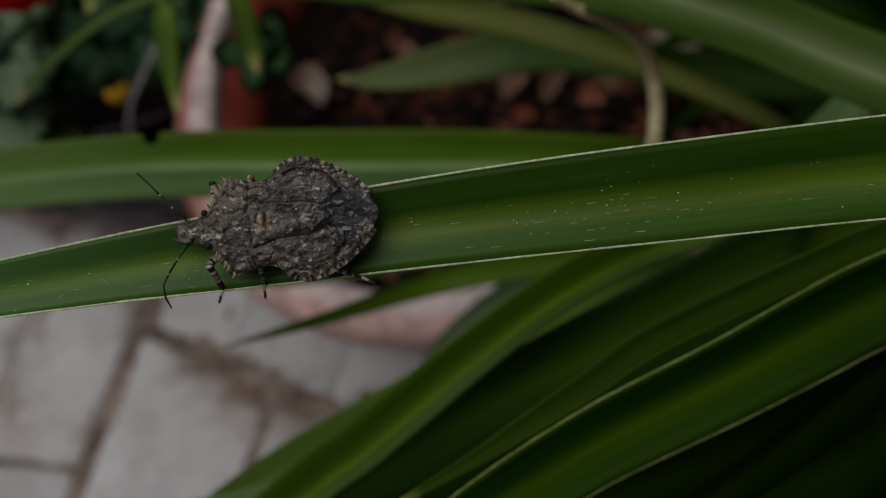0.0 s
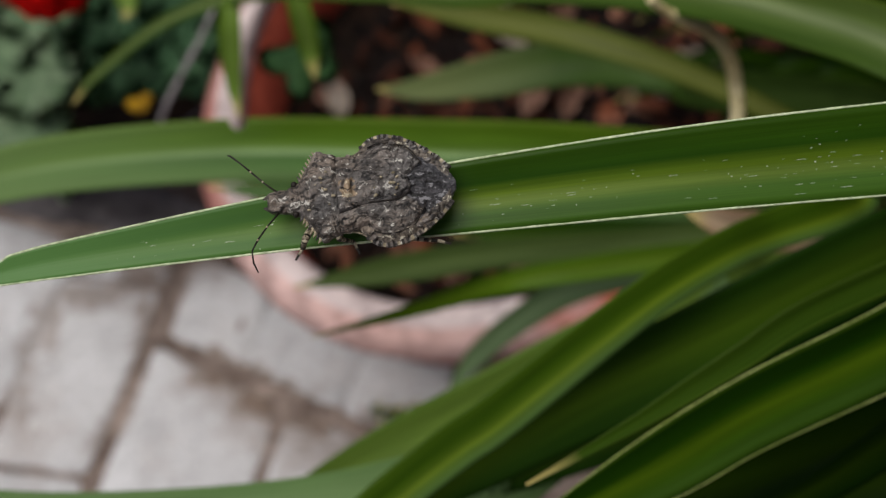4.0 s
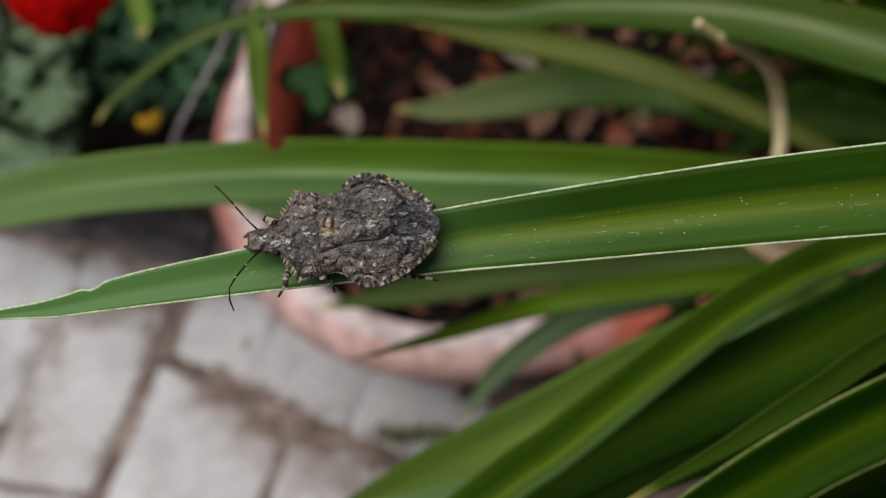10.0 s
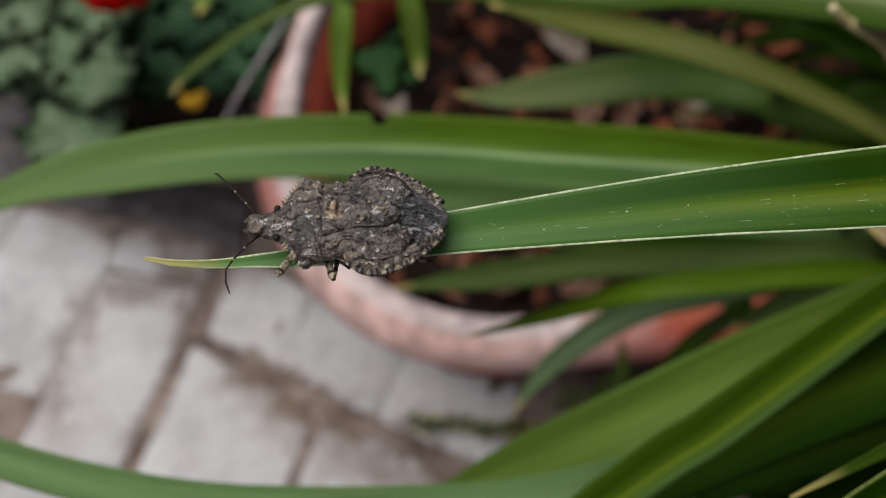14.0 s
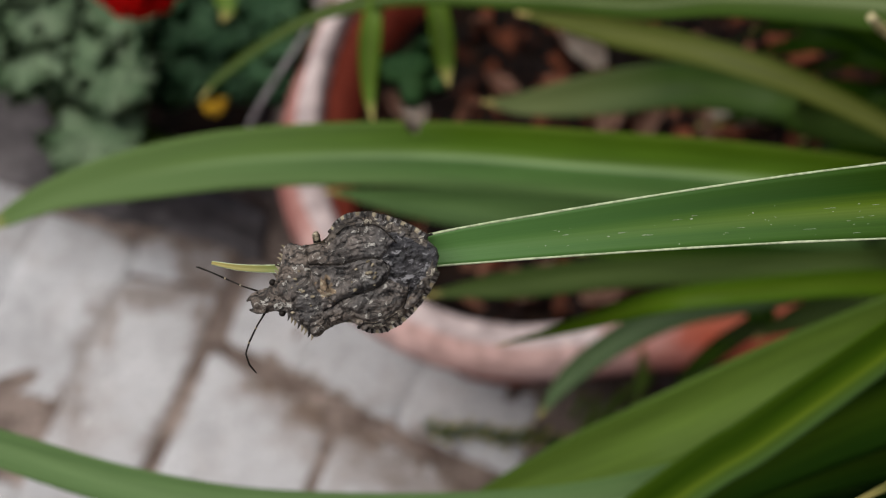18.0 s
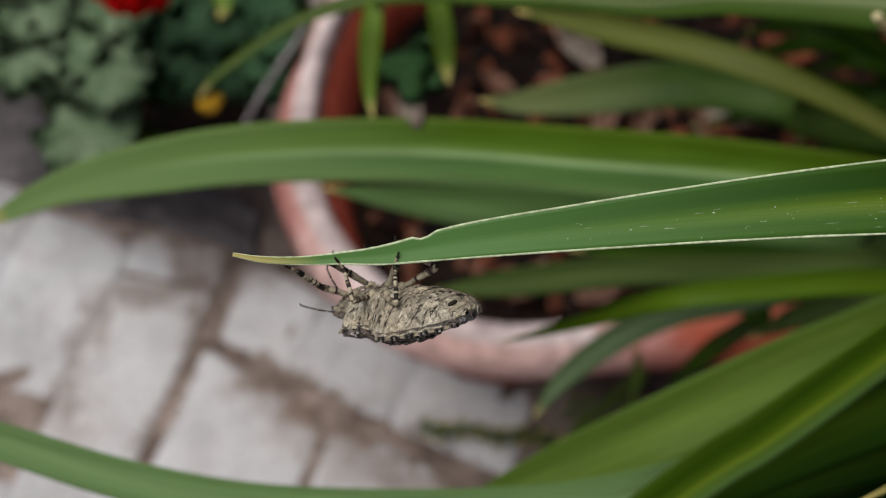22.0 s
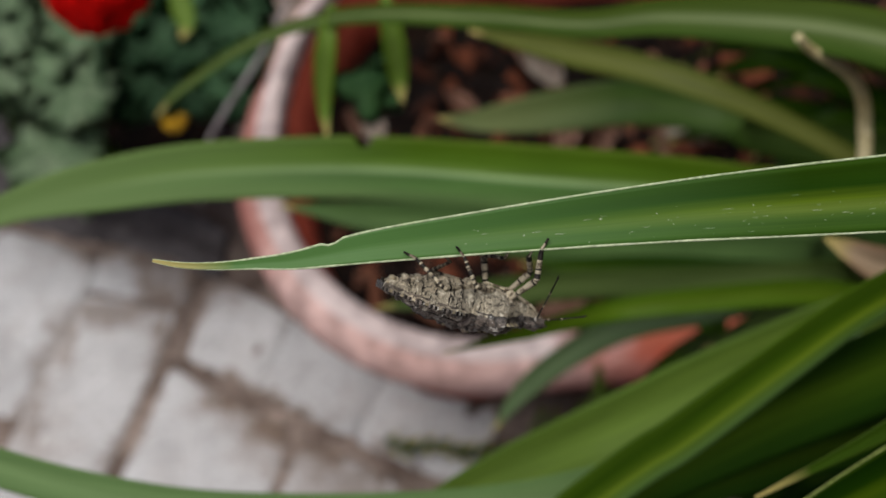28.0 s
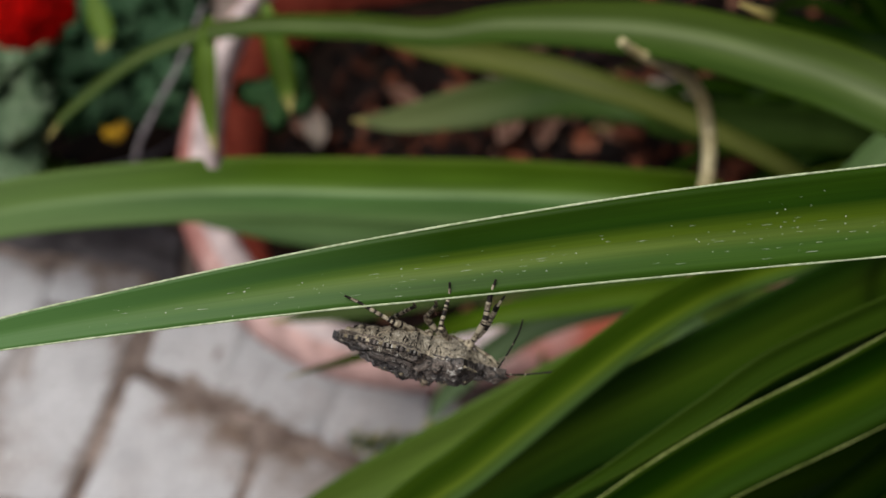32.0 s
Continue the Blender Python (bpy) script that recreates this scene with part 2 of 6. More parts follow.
def leaf_material(name, edge, body, band, rough=0.42, gloss=0.05, band_at=0.5, band_w=0.16, stops=None, tip=None, tip_len=(0.02, 0.062)):
    """Strap leaf: a pale band along the midrib, fine veins lengthwise, a little light through the blade."""
    m, n, l, b = material(name, rough)
    b.inputs["Specular IOR Level"].default_value = gloss
    uv = n.new("ShaderNodeUVMap").outputs[0]
    sep = n.new("ShaderNodeSeparateXYZ")
    l.new(uv, sep.inputs[0])
    across = ramp(n, stops or [(0.0, edge), (max(band_at - 2 * band_w, 0.02), body), (band_at, band), (min(band_at + 2 * band_w, 0.98), body), (1.0, edge)])
    mp = n.new("ShaderNodeMapping")
    mp.inputs["Scale"].default_value = (9, 14, 1)
    l.new(uv, mp.inputs[0])
    vein = noise_tex(n, l, mp.outputs[0], 1.0, 3.0)
    wob = n.new("ShaderNodeMath")
    wob.operation = "MULTIPLY_ADD"
    wob.inputs[1].default_value = 0.07
    l.new(vein.outputs[0], wob.inputs[0])
    sub = n.new("ShaderNodeMath")
    sub.operation = "SUBTRACT"
    sub.inputs[1].default_value = 0.035
    l.new(sep.outputs[1], sub.inputs[0])
    l.new(sub.outputs[0], wob.inputs[2])
    l.new(wob.outputs[0], across.inputs[0])
    mp2 = n.new("ShaderNodeMapping")
    mp2.inputs["Scale"].default_value = (25, 6, 1)
    l.new(uv, mp2.inputs[0])
    blotch = noise_tex(n, l, mp2.outputs[0], 1.0, 5.0)
    br = ramp(n, [(0.3, (0.72, 0.74, 0.7)), (0.7, (1.2, 1.18, 1.15))])
    l.new(blotch.outputs[0], br.inputs[0])
    col = mix_rgb(n, l, 1.0, across.outputs[0], br.outputs[0], "MULTIPLY")
    vr = ramp(n, [(0.35, (0.95, 0.96, 0.94)), (0.65, (1.05, 1.04, 1.04))])
    l.new(vein.outputs[0], vr.inputs[0])
    col = mix_rgb(n, l, 1.0, col, vr.outputs[0], "MULTIPLY")
    mp3 = n.new("ShaderNodeMapping")
    mp3.inputs["Scale"].default_value = (60, 75, 1)
    l.new(uv, mp3.inputs[0])
    grain = noise_tex(n, l, mp3.outputs[0], 1.0, 5.0, 0.65)
    gr = ramp(n, [(0.35, (0.90, 0.91, 0.88)), (0.65, (1.10, 1.09, 1.11))])
    l.new(grain.outputs[0], gr.inputs[0])
    col = mix_rgb(n, l, 1.0, col, gr.outputs[0], "MULTIPLY")
    if tip:
        young = ramp(n, [(tip_len[0], (1, 1, 1)), (tip_len[1], (0, 0, 0))])
        l.new(sep.outputs[0], young.inputs[0])
        col = mix_rgb(n, l, young.outputs[0], col, tip)
    dry = ramp(n, [(0.0025, (1, 1, 1)), (0.0065, (0, 0, 0))])
    l.new(sep.outputs[0], dry.inputs[0])
    col = mix_rgb(n, l, dry.outputs[0], col, (0.42, 0.34, 0.12))
    l.new(col, b.inputs["Base Color"])
    bump_to(n, l, b, vein.outputs[0], 0.12, 0.0003)
    tr = n.new("ShaderNodeBsdfTranslucent")
    l.new(col, tr.inputs[0])
    mx = n.new("ShaderNodeMixShader")
    mx.inputs[0].default_value = 0.22
    l.new(b.outputs[0], mx.inputs[1])
    l.new(tr.outputs[0], mx.inputs[2])
    l.new(mx.outputs[0], n["Material Output"].inputs[0])
    return m


def limed(name, dark, light, bare, ends=None):
    """Terracotta whitened by lime, bare red towards one end."""
    m = speckled(name, dark, light, 11, 0.85, 0.25)
    n, l = m.node_tree.nodes, m.node_tree.links
    b = n["Principled BSDF"]
    col = b.inputs["Base Color"].links[0].from_socket
    co = n.new("ShaderNodeTexCoord").outputs["Object"]
    sep = n.new("ShaderNodeSeparateXYZ")
    l.new(co, sep.inputs[0])
    wob = noise_tex(n, l, co, 25, 4.0)
    add = n.new("ShaderNodeMath")
    add.operation = "MULTIPLY_ADD"
    add.inputs[1].default_value = 0.12
    l.new(wob.outputs[0], add.inputs[0])
    l.new(sep.outputs[0], add.inputs[2])
    fade = ramp(n, [(0.15, (0, 0, 0)), (0.21, (1, 1, 1))])
    l.new(add.outputs[0], fade.inputs[0])
    col = mix_rgb(n, l, fade.outputs[0], col, bare)
    if ends:
        shift = n.new("ShaderNodeMath")
        shift.operation = "MULTIPLY_ADD"
        shift.inputs[1].default_value, shift.inputs[2].default_value = -1.0, 0.1
        l.new(add.outputs[0], shift.inputs[0])
        worn = ramp(n, [(0.115, (0, 0, 0)), (0.15, (0.85, 0.85, 0.85))])
        l.new(shift.outputs[0], worn.inputs[0])
        col = mix_rgb(n, l, worn.outputs[0], col, ends)
    l.new(col, b.inputs["Base Color"])
    return m


def bark_material():
    """Bark chips, each of its own tone, rusty red to dry tan; the near-black ones also paint shaded gaps."""
    m, n, l, b = material("red_brown_bark", 0.9)
    b.inputs["Specular IOR Level"].default_value = 0.15
    co = n.new("ShaderNodeTexCoord").outputs["Object"]
    geo = n.new("ShaderNodeNewGeometry")
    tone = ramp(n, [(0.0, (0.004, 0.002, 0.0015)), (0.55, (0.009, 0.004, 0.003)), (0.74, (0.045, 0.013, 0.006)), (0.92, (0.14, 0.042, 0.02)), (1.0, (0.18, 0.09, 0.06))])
    both = n.new("ShaderNodeMath")
    both.operation = "ADD"
    l.new(geo.outputs["Random Per Island"], both.inputs[0])
    l.new(n.new("ShaderNodeObjectInfo").outputs["Random"], both.inputs[1])
    wrap = n.new("ShaderNodeMath")
    wrap.operation = "FRACT"
    l.new(both.outputs[0], wrap.inputs[0])
    l.new(wrap.outputs[0], tone.inputs[0])
    grain = noise_tex(n, l, co, 160, 5.0, 0.6)
    g = ramp(n, [(0.35, (0.35, 0.33, 0.32)), (0.65, (1.25, 1.22, 1.2))])
    l.new(grain.outputs[0], g.inputs[0])
    col = mix_rgb(n, l, 1.0, tone.outputs[0], g.outputs[0], "MULTIPLY")
    l.new(col, b.inputs["Base Color"])
    bump_to(n, l, b, grain.outputs[0], 0.5, 0.002)
    return m


MAT = {
    # stops paint the fold's shading: dark upper half, lighter sheen along the middle
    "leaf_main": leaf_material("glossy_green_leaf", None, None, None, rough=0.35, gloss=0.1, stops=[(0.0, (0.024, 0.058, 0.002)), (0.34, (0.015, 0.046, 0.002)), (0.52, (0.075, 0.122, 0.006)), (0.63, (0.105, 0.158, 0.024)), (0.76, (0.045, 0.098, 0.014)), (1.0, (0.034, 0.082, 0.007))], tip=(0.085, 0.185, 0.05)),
    "leaf": leaf_material("green_strap_leaf", (0.022, 0.058, 0.004), (0.034, 0.085, 0.006), (0.11, 0.165, 0.02)),
    "leaf_pale": leaf_material("pale_strap_leaf", None, None, None, stops=[(0.0, (0.08, 0.125, 0.014)), (0.12, (0.048, 0.095, 0.004)), (0.38, (0.07, 0.135, 0.012)), (0.46, (0.12, 0.20, 0.045)), (0.53, (0.235, 0.335, 0.16)), (0.60, (0.062, 0.13, 0.034)), (0.76, (0.058, 0.12, 0.03)), (1.0, (0.105, 0.17, 0.06))], tip=(0.12, 0.19, 0.06), tip_len=(0.03, 0.12)),
    "leaf_crease": leaf_material("dull_green_strap_leaf", None, None, None, stops=[(0.0, (0.04, 0.066, 0.006)), (0.3, (0.06, 0.095, 0.018)), (0.5, (0.155, 0.195, 0.09)), (0.62, (0.07, 0.108, 0.026)), (0.8, (0.04, 0.075, 0.012)), (1.0, (0.034, 0.066, 0.008))]),
    "leaf_grey": leaf_material("grey_green_strap_leaf", (0.10, 0.17, 0.06), (0.12, 0.20, 0.075), (0.14, 0.22, 0.09)),
    "leaf_olive": leaf_material("olive_strap_leaf", (0.04, 0.052, 0.007), (0.085, 0.10, 0.02), (0.105, 0.117, 0.033)),
    # deep green, darkened further for strap leaves that lie in the clump's shade
    "leaf_deep": leaf_material("deep_green_shaded_leaf", (0.008, 0.026, 0.002), (0.016, 0.045, 0.003), (0.042, 0.08, 0.005)),
    "speck": speckled("pale_speck", (0.16, 0.26, 0.11), (0.5, 0.54, 0.42), 900, 0.5, 0.1),
    "margin": speckled("pale_leaf_margin", (0.44, 0.52, 0.30), (0.58, 0.63, 0.42), 300, 0.6, 0.1),
    "leaf_stripe": leaf_material("yellow_striped_leaf", None, None, None, stops=[(0.0, (0.05, 0.095, 0.006)), (0.35, (0.03, 0.068, 0.003)), (0.58, (0.045, 0.085, 0.004)), (0.67, (0.10, 0.15, 0.008)), (0.80, (0.06, 0.11, 0.014)), (1.0, (0.055, 0.105, 0.03))]),
    "leaf_yellow": leaf_material("fresh_green_leaf", (0.045, 0.092, 0.005), (0.055, 0.108, 0.005), (0.078, 0.13, 0.009)),
    "leaf_dull": leaf_material("dull_dark_leaf", (0.02, 0.04, 0.006), (0.028, 0.055, 0.010), (0.04, 0.07, 0.016), tip=(0.11, 0.135, 0.05), tip_len=(0.03, 0.09)),
    "leaf_cool": leaf_material("cool_green_strap_leaf", (0.05, 0.095, 0.028), (0.06, 0.11, 0.034), (0.08, 0.14, 0.045)),
    # fold shading painted across the blade: upper half dark, middle lighter
    "leaf_fold": leaf_material("fold_shaded_leaf", None, None, None, gloss=0.03, stops=[(0.0, (0.04, 0.075, 0.004)), (0.10, (0.006, 0.024, 0.001)), (0.36, (0.012, 0.042, 0.001)), (0.56, (0.05, 0.09, 0.003)), (0.72, (0.028, 0.065, 0.003)), (0.86, (0.03, 0.066, 0.008)), (1.0, (0.02, 0.048, 0.003))]),
    "leaf_flat": leaf_material("plain_green_leaf", (0.045, 0.08, 0.008), (0.03, 0.064, 0.004), (0.034, 0.07, 0.005)),
    "leaf_under": leaf_material("soft_green_strap_leaf", (0.068, 0.118, 0.018), (0.09, 0.146, 0.022), (0.10, 0.16, 0.028)),
    "leaf_dusty": leaf_material("dusty_green_leaf", (0.06, 0.10, 0.04), (0.085, 0.135, 0.06), (0.12, 0.17, 0.085)),
    "leaf_mist": leaf_material("muted_green_leaf", (0.038, 0.066, 0.014), (0.058, 0.09, 0.022), (0.075, 0.11, 0.032)),
    # near-black green: the deep shade inside the clump is put into the colour
    "leaf_shade": leaf_material("shade_dark_leaf", (0.002, 0.008, 0.0006), (0.004, 0.013, 0.0007), (0.011, 0.024, 0.001), gloss=0.02),
    "margin_dull": speckled("tan_leaf_margin", (0.22, 0.27, 0.06), (0.34, 0.38, 0.13), 300, 0.6, 0.1),
    "leaf_lime": leaf_material("yellow_green_leaf", (0.075, 0.135, 0.012), (0.095, 0.16, 0.02), (0.13, 0.20, 0.04)),
    "dry_pink": speckled("pinkish_dead_leaf", (0.10, 0.04, 0.025), (0.36, 0.21, 0.155), 90, 0.8, 0.3),
    "withered": leaf_material("withered_tan_leaf", (0.22, 0.13, 0.075), (0.36, 0.25, 0.17), (0.42, 0.31, 0.22), rough=0.7),
    "dry_pale": speckled("pale_dead_leaf", (0.20, 0.15, 0.12), (0.46, 0.39, 0.33), 90, 0.8, 0.3),
    "dry": speckled("dry_tan_leaf", (0.52, 0.42, 0.20), (0.72, 0.62, 0.37), 120, 0.7, 0.2),
    "terracotta": speckled("terracotta", (0.28, 0.042, 0.024), (0.45, 0.092, 0.055), 18, 0.85, 0.25),
    "salmon": limed("salmon_terracotta", (0.46, 0.28, 0.25), (0.51, 0.345, 0.32), (0.36, 0.075, 0.042), (0.24, 0.075, 0.06)),
    "rim": limed("limed_terracotta", (0.44, 0.35, 0.34), (0.53, 0.435, 0.425), (0.33, 0.085, 0.05)),
    "paver": paver_material(),
    "dirt": speckled("brown_dirt", (0.10, 0.07, 0.058), (0.29, 0.225, 0.195), 22, 0.95, 0.9, 0.01),
    # dark soil taken to near black, with the shade of the gaps in its colour
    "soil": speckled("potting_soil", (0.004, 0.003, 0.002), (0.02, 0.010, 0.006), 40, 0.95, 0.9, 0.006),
    "bark": bark_material(),
    "wood": speckled("weathered_grey_wood", (0.06, 0.052, 0.054), (0.165, 0.145, 0.146), 12, 0.9, 0.5, 0.004),
    "geranium": speckled("geranium_leaf", (0.165, 0.265, 0.135), (0.32, 0.42, 0.26), 26, 0.6, 0.15),
    # shaded copy of the geranium leaf colour, for the side by the planter
    "geranium_dark": speckled("shaded_geranium_leaf", (0.04, 0.105, 0.045), (0.09, 0.18, 0.088), 26, 0.6, 0.15),
    "trefoil": speckled("green_seedling_leaf", (0.022, 0.075, 0.02), (0.055, 0.13, 0.04), 60, 0.6, 0.3),
    "lime": speckled("yellow_green_leaf", (0.10, 0.19, 0.025), (0.17, 0.27, 0.05), 40, 0.5, 0.3),
    "red": speckled("red_petal", (0.58, 0.003, 0.002), (0.78, 0.007, 0.004), 60, 0.95, 0.2),
    "ochre": speckled("ochre_stalk", (0.16, 0.11, 0.02), (0.30, 0.22, 0.05), 60, 0.7, 0.2),
    "yellow": speckled("yellow_petal", (0.42, 0.21, 0.006), (0.58, 0.34, 0.02), 60, 0.6, 0.2),
    "plaster": speckled("brown_grey_render", (0.10, 0.085, 0.07), (0.16, 0.135, 0.115), 6, 0.95, 0.5, 0.004),
    "greystrip": speckled("grey_violet_dry_stalk", (0.22, 0.19, 0.195), (0.36, 0.32, 0.325), 40, 0.8, 0.2),
    "bug_back": bug_skin("grey_brown_bug_back", (0.010, 0.008, 0.007), (0.116, 0.104, 0.099), (0.44, 0.415, 0.375), (0.124, 0.098, 0.080), 0.3, 0.595, cracks=0.95, relief=0.75),
    "bug_flank": bug_skin("mottled_bug_flank", (0.014, 0.010, 0.008), (0.12, 0.10, 0.084), (0.5, 0.45, 0.36), (0.15, 0.116, 0.088), 0.5, 0.57),
    "bug_belly": bug_skin("beige_bug_belly", (0.04, 0.03, 0.022), (0.43, 0.375, 0.285), (0.62, 0.56, 0.45), (0.35, 0.29, 0.205), 0.4, 0.58, 0.65, (1.5, 0.6, 1.0), 0.55),
    "bug_dark": speckled("black_bug_mark", (0.008, 0.006, 0.005), (0.03, 0.024, 0.02), 900, 0.5, 0.4, 0.0002),
    "bug_cream": speckled("cream_bug_mark", (0.2, 0.16, 0.10), (0.42, 0.36, 0.26), 900, 0.6, 0.4, 0.0002),
    "bug_membrane": bug_skin("dark_wing_membrane", (0.006, 0.005, 0.004), (0.05, 0.048, 0.052), (0.25, 0.24, 0.25), (0.036, 0.032, 0.034), 0.5, 0.56, 0.3, (0.35, 1.2, 1.0), 0.3, cracks=0.95),
    "bug_leg": speckled("mottled_bug_leg", (0.10, 0.075, 0.05), (0.42, 0.36, 0.26), 1500, 0.6, 0.4, 0.0002, (0.42, 0.54)),
    "bug_scar": bug_skin("rusty_bug_back", (0.03, 0.018, 0.01), (0.19, 0.135, 0.085), (0.46, 0.39, 0.28), (0.21, 0.15, 0.095), relief=0.6),
}


def thin_leaf(m, share=0.4):
    """Lets part of the light through a leaf."""
    n, l = m.node_tree.nodes, m.node_tree.links
    b = n["Principled BSDF"]
    tr = n.new("ShaderNodeBsdfTranslucent")
    l.new(b.inputs["Base Color"].links[0].from_socket, tr.inputs[0])
    mx = n.new("ShaderNodeMixShader")
    mx.inputs[0].default_value = share
    l.new(b.outputs[0], mx.inputs[1])
    l.new(tr.outputs[0], mx.inputs[2])
    l.new(mx.outputs[0], n["Material Output"].inputs[0])


for key, share in (("geranium", 0.15), ("geranium_dark", 0.2), ("lime", 0.4), ("red", 0.4)):
    thin_leaf(MAT[key], share)


# ---- mesh helpers ----
def obj(name, bm, mats, parent=None, label="", smooth=False):
    me = bpy.data.meshes.new(name)
    bm.to_mesh(me)
    bm.free()
    for m in (mats if isinstance(mats, (list, tuple)) else [mats]):
        me.materials.append(MAT[m])
    if smooth:
        me.polygons.foreach_set("use_smooth", [True] * len(me.polygons))
    ob = new(name, me)
    if parent:
        ob.parent = parent
    if label:
        ob["label"] = label
    return ob


def part(name, bm, mats, parent, label="", smooth=False):
    return obj(name, bm, mats, parent, label, smooth)


def spline(pts, n=10):
    """Catmull-Rom through the points; each point may carry extra numbers (width) after x, y, z."""
    p = [np.array(q, float) for q in pts]
    p = [2 * p[0] - p[1]] + p + [2 * p[-1] - p[-2]]
    out = []
    for i in range(1, len(p) - 2):
        for k in range(n):
            u = k / n
            a, b, c, d = p[i - 1], p[i], p[i + 1], p[i + 2]
            out.append(0.5 * (2 * b + (c - a) * u + (2 * a - 5 * b + 4 * c - d) * u * u + (3 * b - a - 3 * c + d) * u ** 3))
    out.append(p[-2])
    return out


def tube(bm, pts, radii, sides=8, cap=True, mat=0):
    """A round rod along points."""
    rings = []
    pts = [Vector(q) for q in pts]
    ref = None
    for i, c in enumerate(pts):
        t = (pts[min(i + 1, len(pts) - 1)] - pts[max(i - 1, 0)]).normalized()
        if ref is None:
            ref = t.orthogonal().normalized()
        ref = (ref - t * ref.dot(t)).normalized()
        s = t.cross(ref)
        r = radii[i] if hasattr(radii, "__len__") else radii
        rings.append([bm.verts.new(c + (ref * math.cos(a) + s * math.sin(a)) * r) for a in [2 * math.pi * k / sides for k in range(sides)]])
    for a, b in zip(rings, rings[1:]):
        for k in range(sides):
            bm.faces.new((a[k], a[(k + 1) % sides], b[(k + 1) % sides], b[k])).material_index = mat
    if cap:
        bm.faces.new(rings[0][::-1]).material_index = mat
        bm.faces.new(rings[-1]).material_index = mat


FACE = Vector((0, -0.42, 0.91))
LEAF_EDGES = []


def strap_leaf(plant, pts, mat="leaf", fold=0.22, face=FACE, thick=0.0005, margin=0.0, bites=(), label="", wave=0.02, lean=0.0, steps=10, specks=0, margin_mat="margin"):
    """A long strap leaf, tip first. pts: x, y, z, width in mm. bites: (share of the way, side, depth as a share of the half width, length share)."""
    line = spline(pts, steps)
    n, cols = len(line), 11
    bm = bmesh.new()
    uvl = bm.loops.layers.uv.new("UVMap")
    top, bot, uvs, edges = [], [], [], [[], []]
    arc = 0.0
    for i, q in enumerate(line):
        c = Vector(q[:3])
        t = (Vector(line[min(i + 1, n - 1)][:3]) - Vector(line[max(i - 1, 0)][:3])).normalized()
        if i:
            arc += (c - Vector(line[i - 1][:3])).length
        side = t.cross(face).normalized()
        nor = side.cross(t).normalized()
        if lean:
            side, nor = side * math.cos(lean) + nor * math.sin(lean), nor * math.cos(lean) - side * math.sin(lean)
        half = max(q[3], 0.15) * 0.0005
        s = i / (n - 1)
        ext = [1.0, 1.0]
        for at, sd, deep, long in bites:
            d = abs(s - at) / long
            if d < 1:
                ext[sd] *= 1 - deep * (1 - d ** 4)
        a, b, uvr = [], [], []
        for k in range(cols):
            v = -1 + 2 * k / (cols - 1)
            ev = v * (ext[0] if v < 0 else ext[1])
            w = wave * half * math.sin(arc * 90 + 2 * v) * abs(v)
            p = c + side * ev * half + nor * (half * fold * (abs(ev) ** 1.3) + w)
            a.append(bm.verts.new(p))
            b.append(bm.verts.new(p - nor * thick * (1 - 0.6 * abs(v))))
            uvr.append((arc, 0.5 + 0.5 * ev))
        edges[0].append(a[0].co.copy())
        edges[1].append(a[-1].co.copy())
        top.append(a)
        bot.append(b)
        uvs.append(uvr)

    def quad(vs, us):
        f = bm.faces.new(vs)
        f.smooth = True
        for lp, u in zip(f.loops, us):
            lp[uvl].uv = u

    for i in range(n - 1):
        for k in range(cols - 1):
            u = (uvs[i][k], uvs[i][k + 1], uvs[i + 1][k + 1], uvs[i + 1][k])
            quad((top[i][k], top[i][k + 1], top[i + 1][k + 1], top[i + 1][k]), u)
            quad((bot[i][k + 1], bot[i][k], bot[i + 1][k], bot[i + 1][k + 1]), (u[1], u[0], u[3], u[2]))
        for k in (0, cols - 1):
            vs = (top[i][k], top[i + 1][k], bot[i + 1][k], bot[i][k])
            us = (uvs[i][k], uvs[i + 1][k], uvs[i + 1][k], uvs[i][k])
            quad(vs if k == 0 else vs[::-1], us if k == 0 else us[::-1])
    if specks:
        spots = [(top[i][k].co.copy(), top[i][k + 1].co.copy(), top[i + 1][k].co.copy()) for i in range(n - 1) for k in range(cols - 1)]
    leaf = part("leaf", bm, mat, plant, label)
    if specks:
        LEAF_EDGES[:] = edges
    if margin:
        for e in edges:
            mb = bmesh.new()
            tube(mb, [p - face * margin * 0.7 for p in e], [margin * min(1, 0.5 + 2.5 * q / n) * (0.95 + 0.2 * noise.noise(p * 300)) for q, p in enumerate(e)], 6)
            part("leaf_margin", mb, margin_mat, leaf, "pale translucent leaf margin", True)
    if specks:
        r = random.Random(3)
        sb = bmesh.new()
        for k in range(specks):
            u, v = (r.choice((0.12, 0.3, 0.42, 0.66, 0.7, 0.9)) + r.gauss(0, 0.06)) % 1.0, r.gauss(0.64, 0.15)
            i = int((0.30 + 0.52 * u) * (n - 1))
            j = min(max(int(v * (cols - 1)), 0), cols - 2)
            a, b2, c2 = spots[i * (cols - 1) + j]
            su, sv = (b2 - a).normalized(), (c2 - a).normalized()
            nor = sv.cross(su).normalized()
            if nor.dot(face) < 0:
                nor = -nor
            p = a + (b2 - a) * r.random() + (c2 - a) * r.random() + nor * 0.00004
            ln = r.choice((5, 9, 16, 28)) if k % 5 < 3 else r.uniform(0.8, 2.2)
            w = r.uniform(0.000016, 0.00006) if ln < 3 else r.uniform(0.000012, 0.000022)
            ring = [sb.verts.new(p + sv * math.cos(q) * w * ln + su * math.sin(q) * w) for q in [math.pi * h / 4 for h in range(8)]]
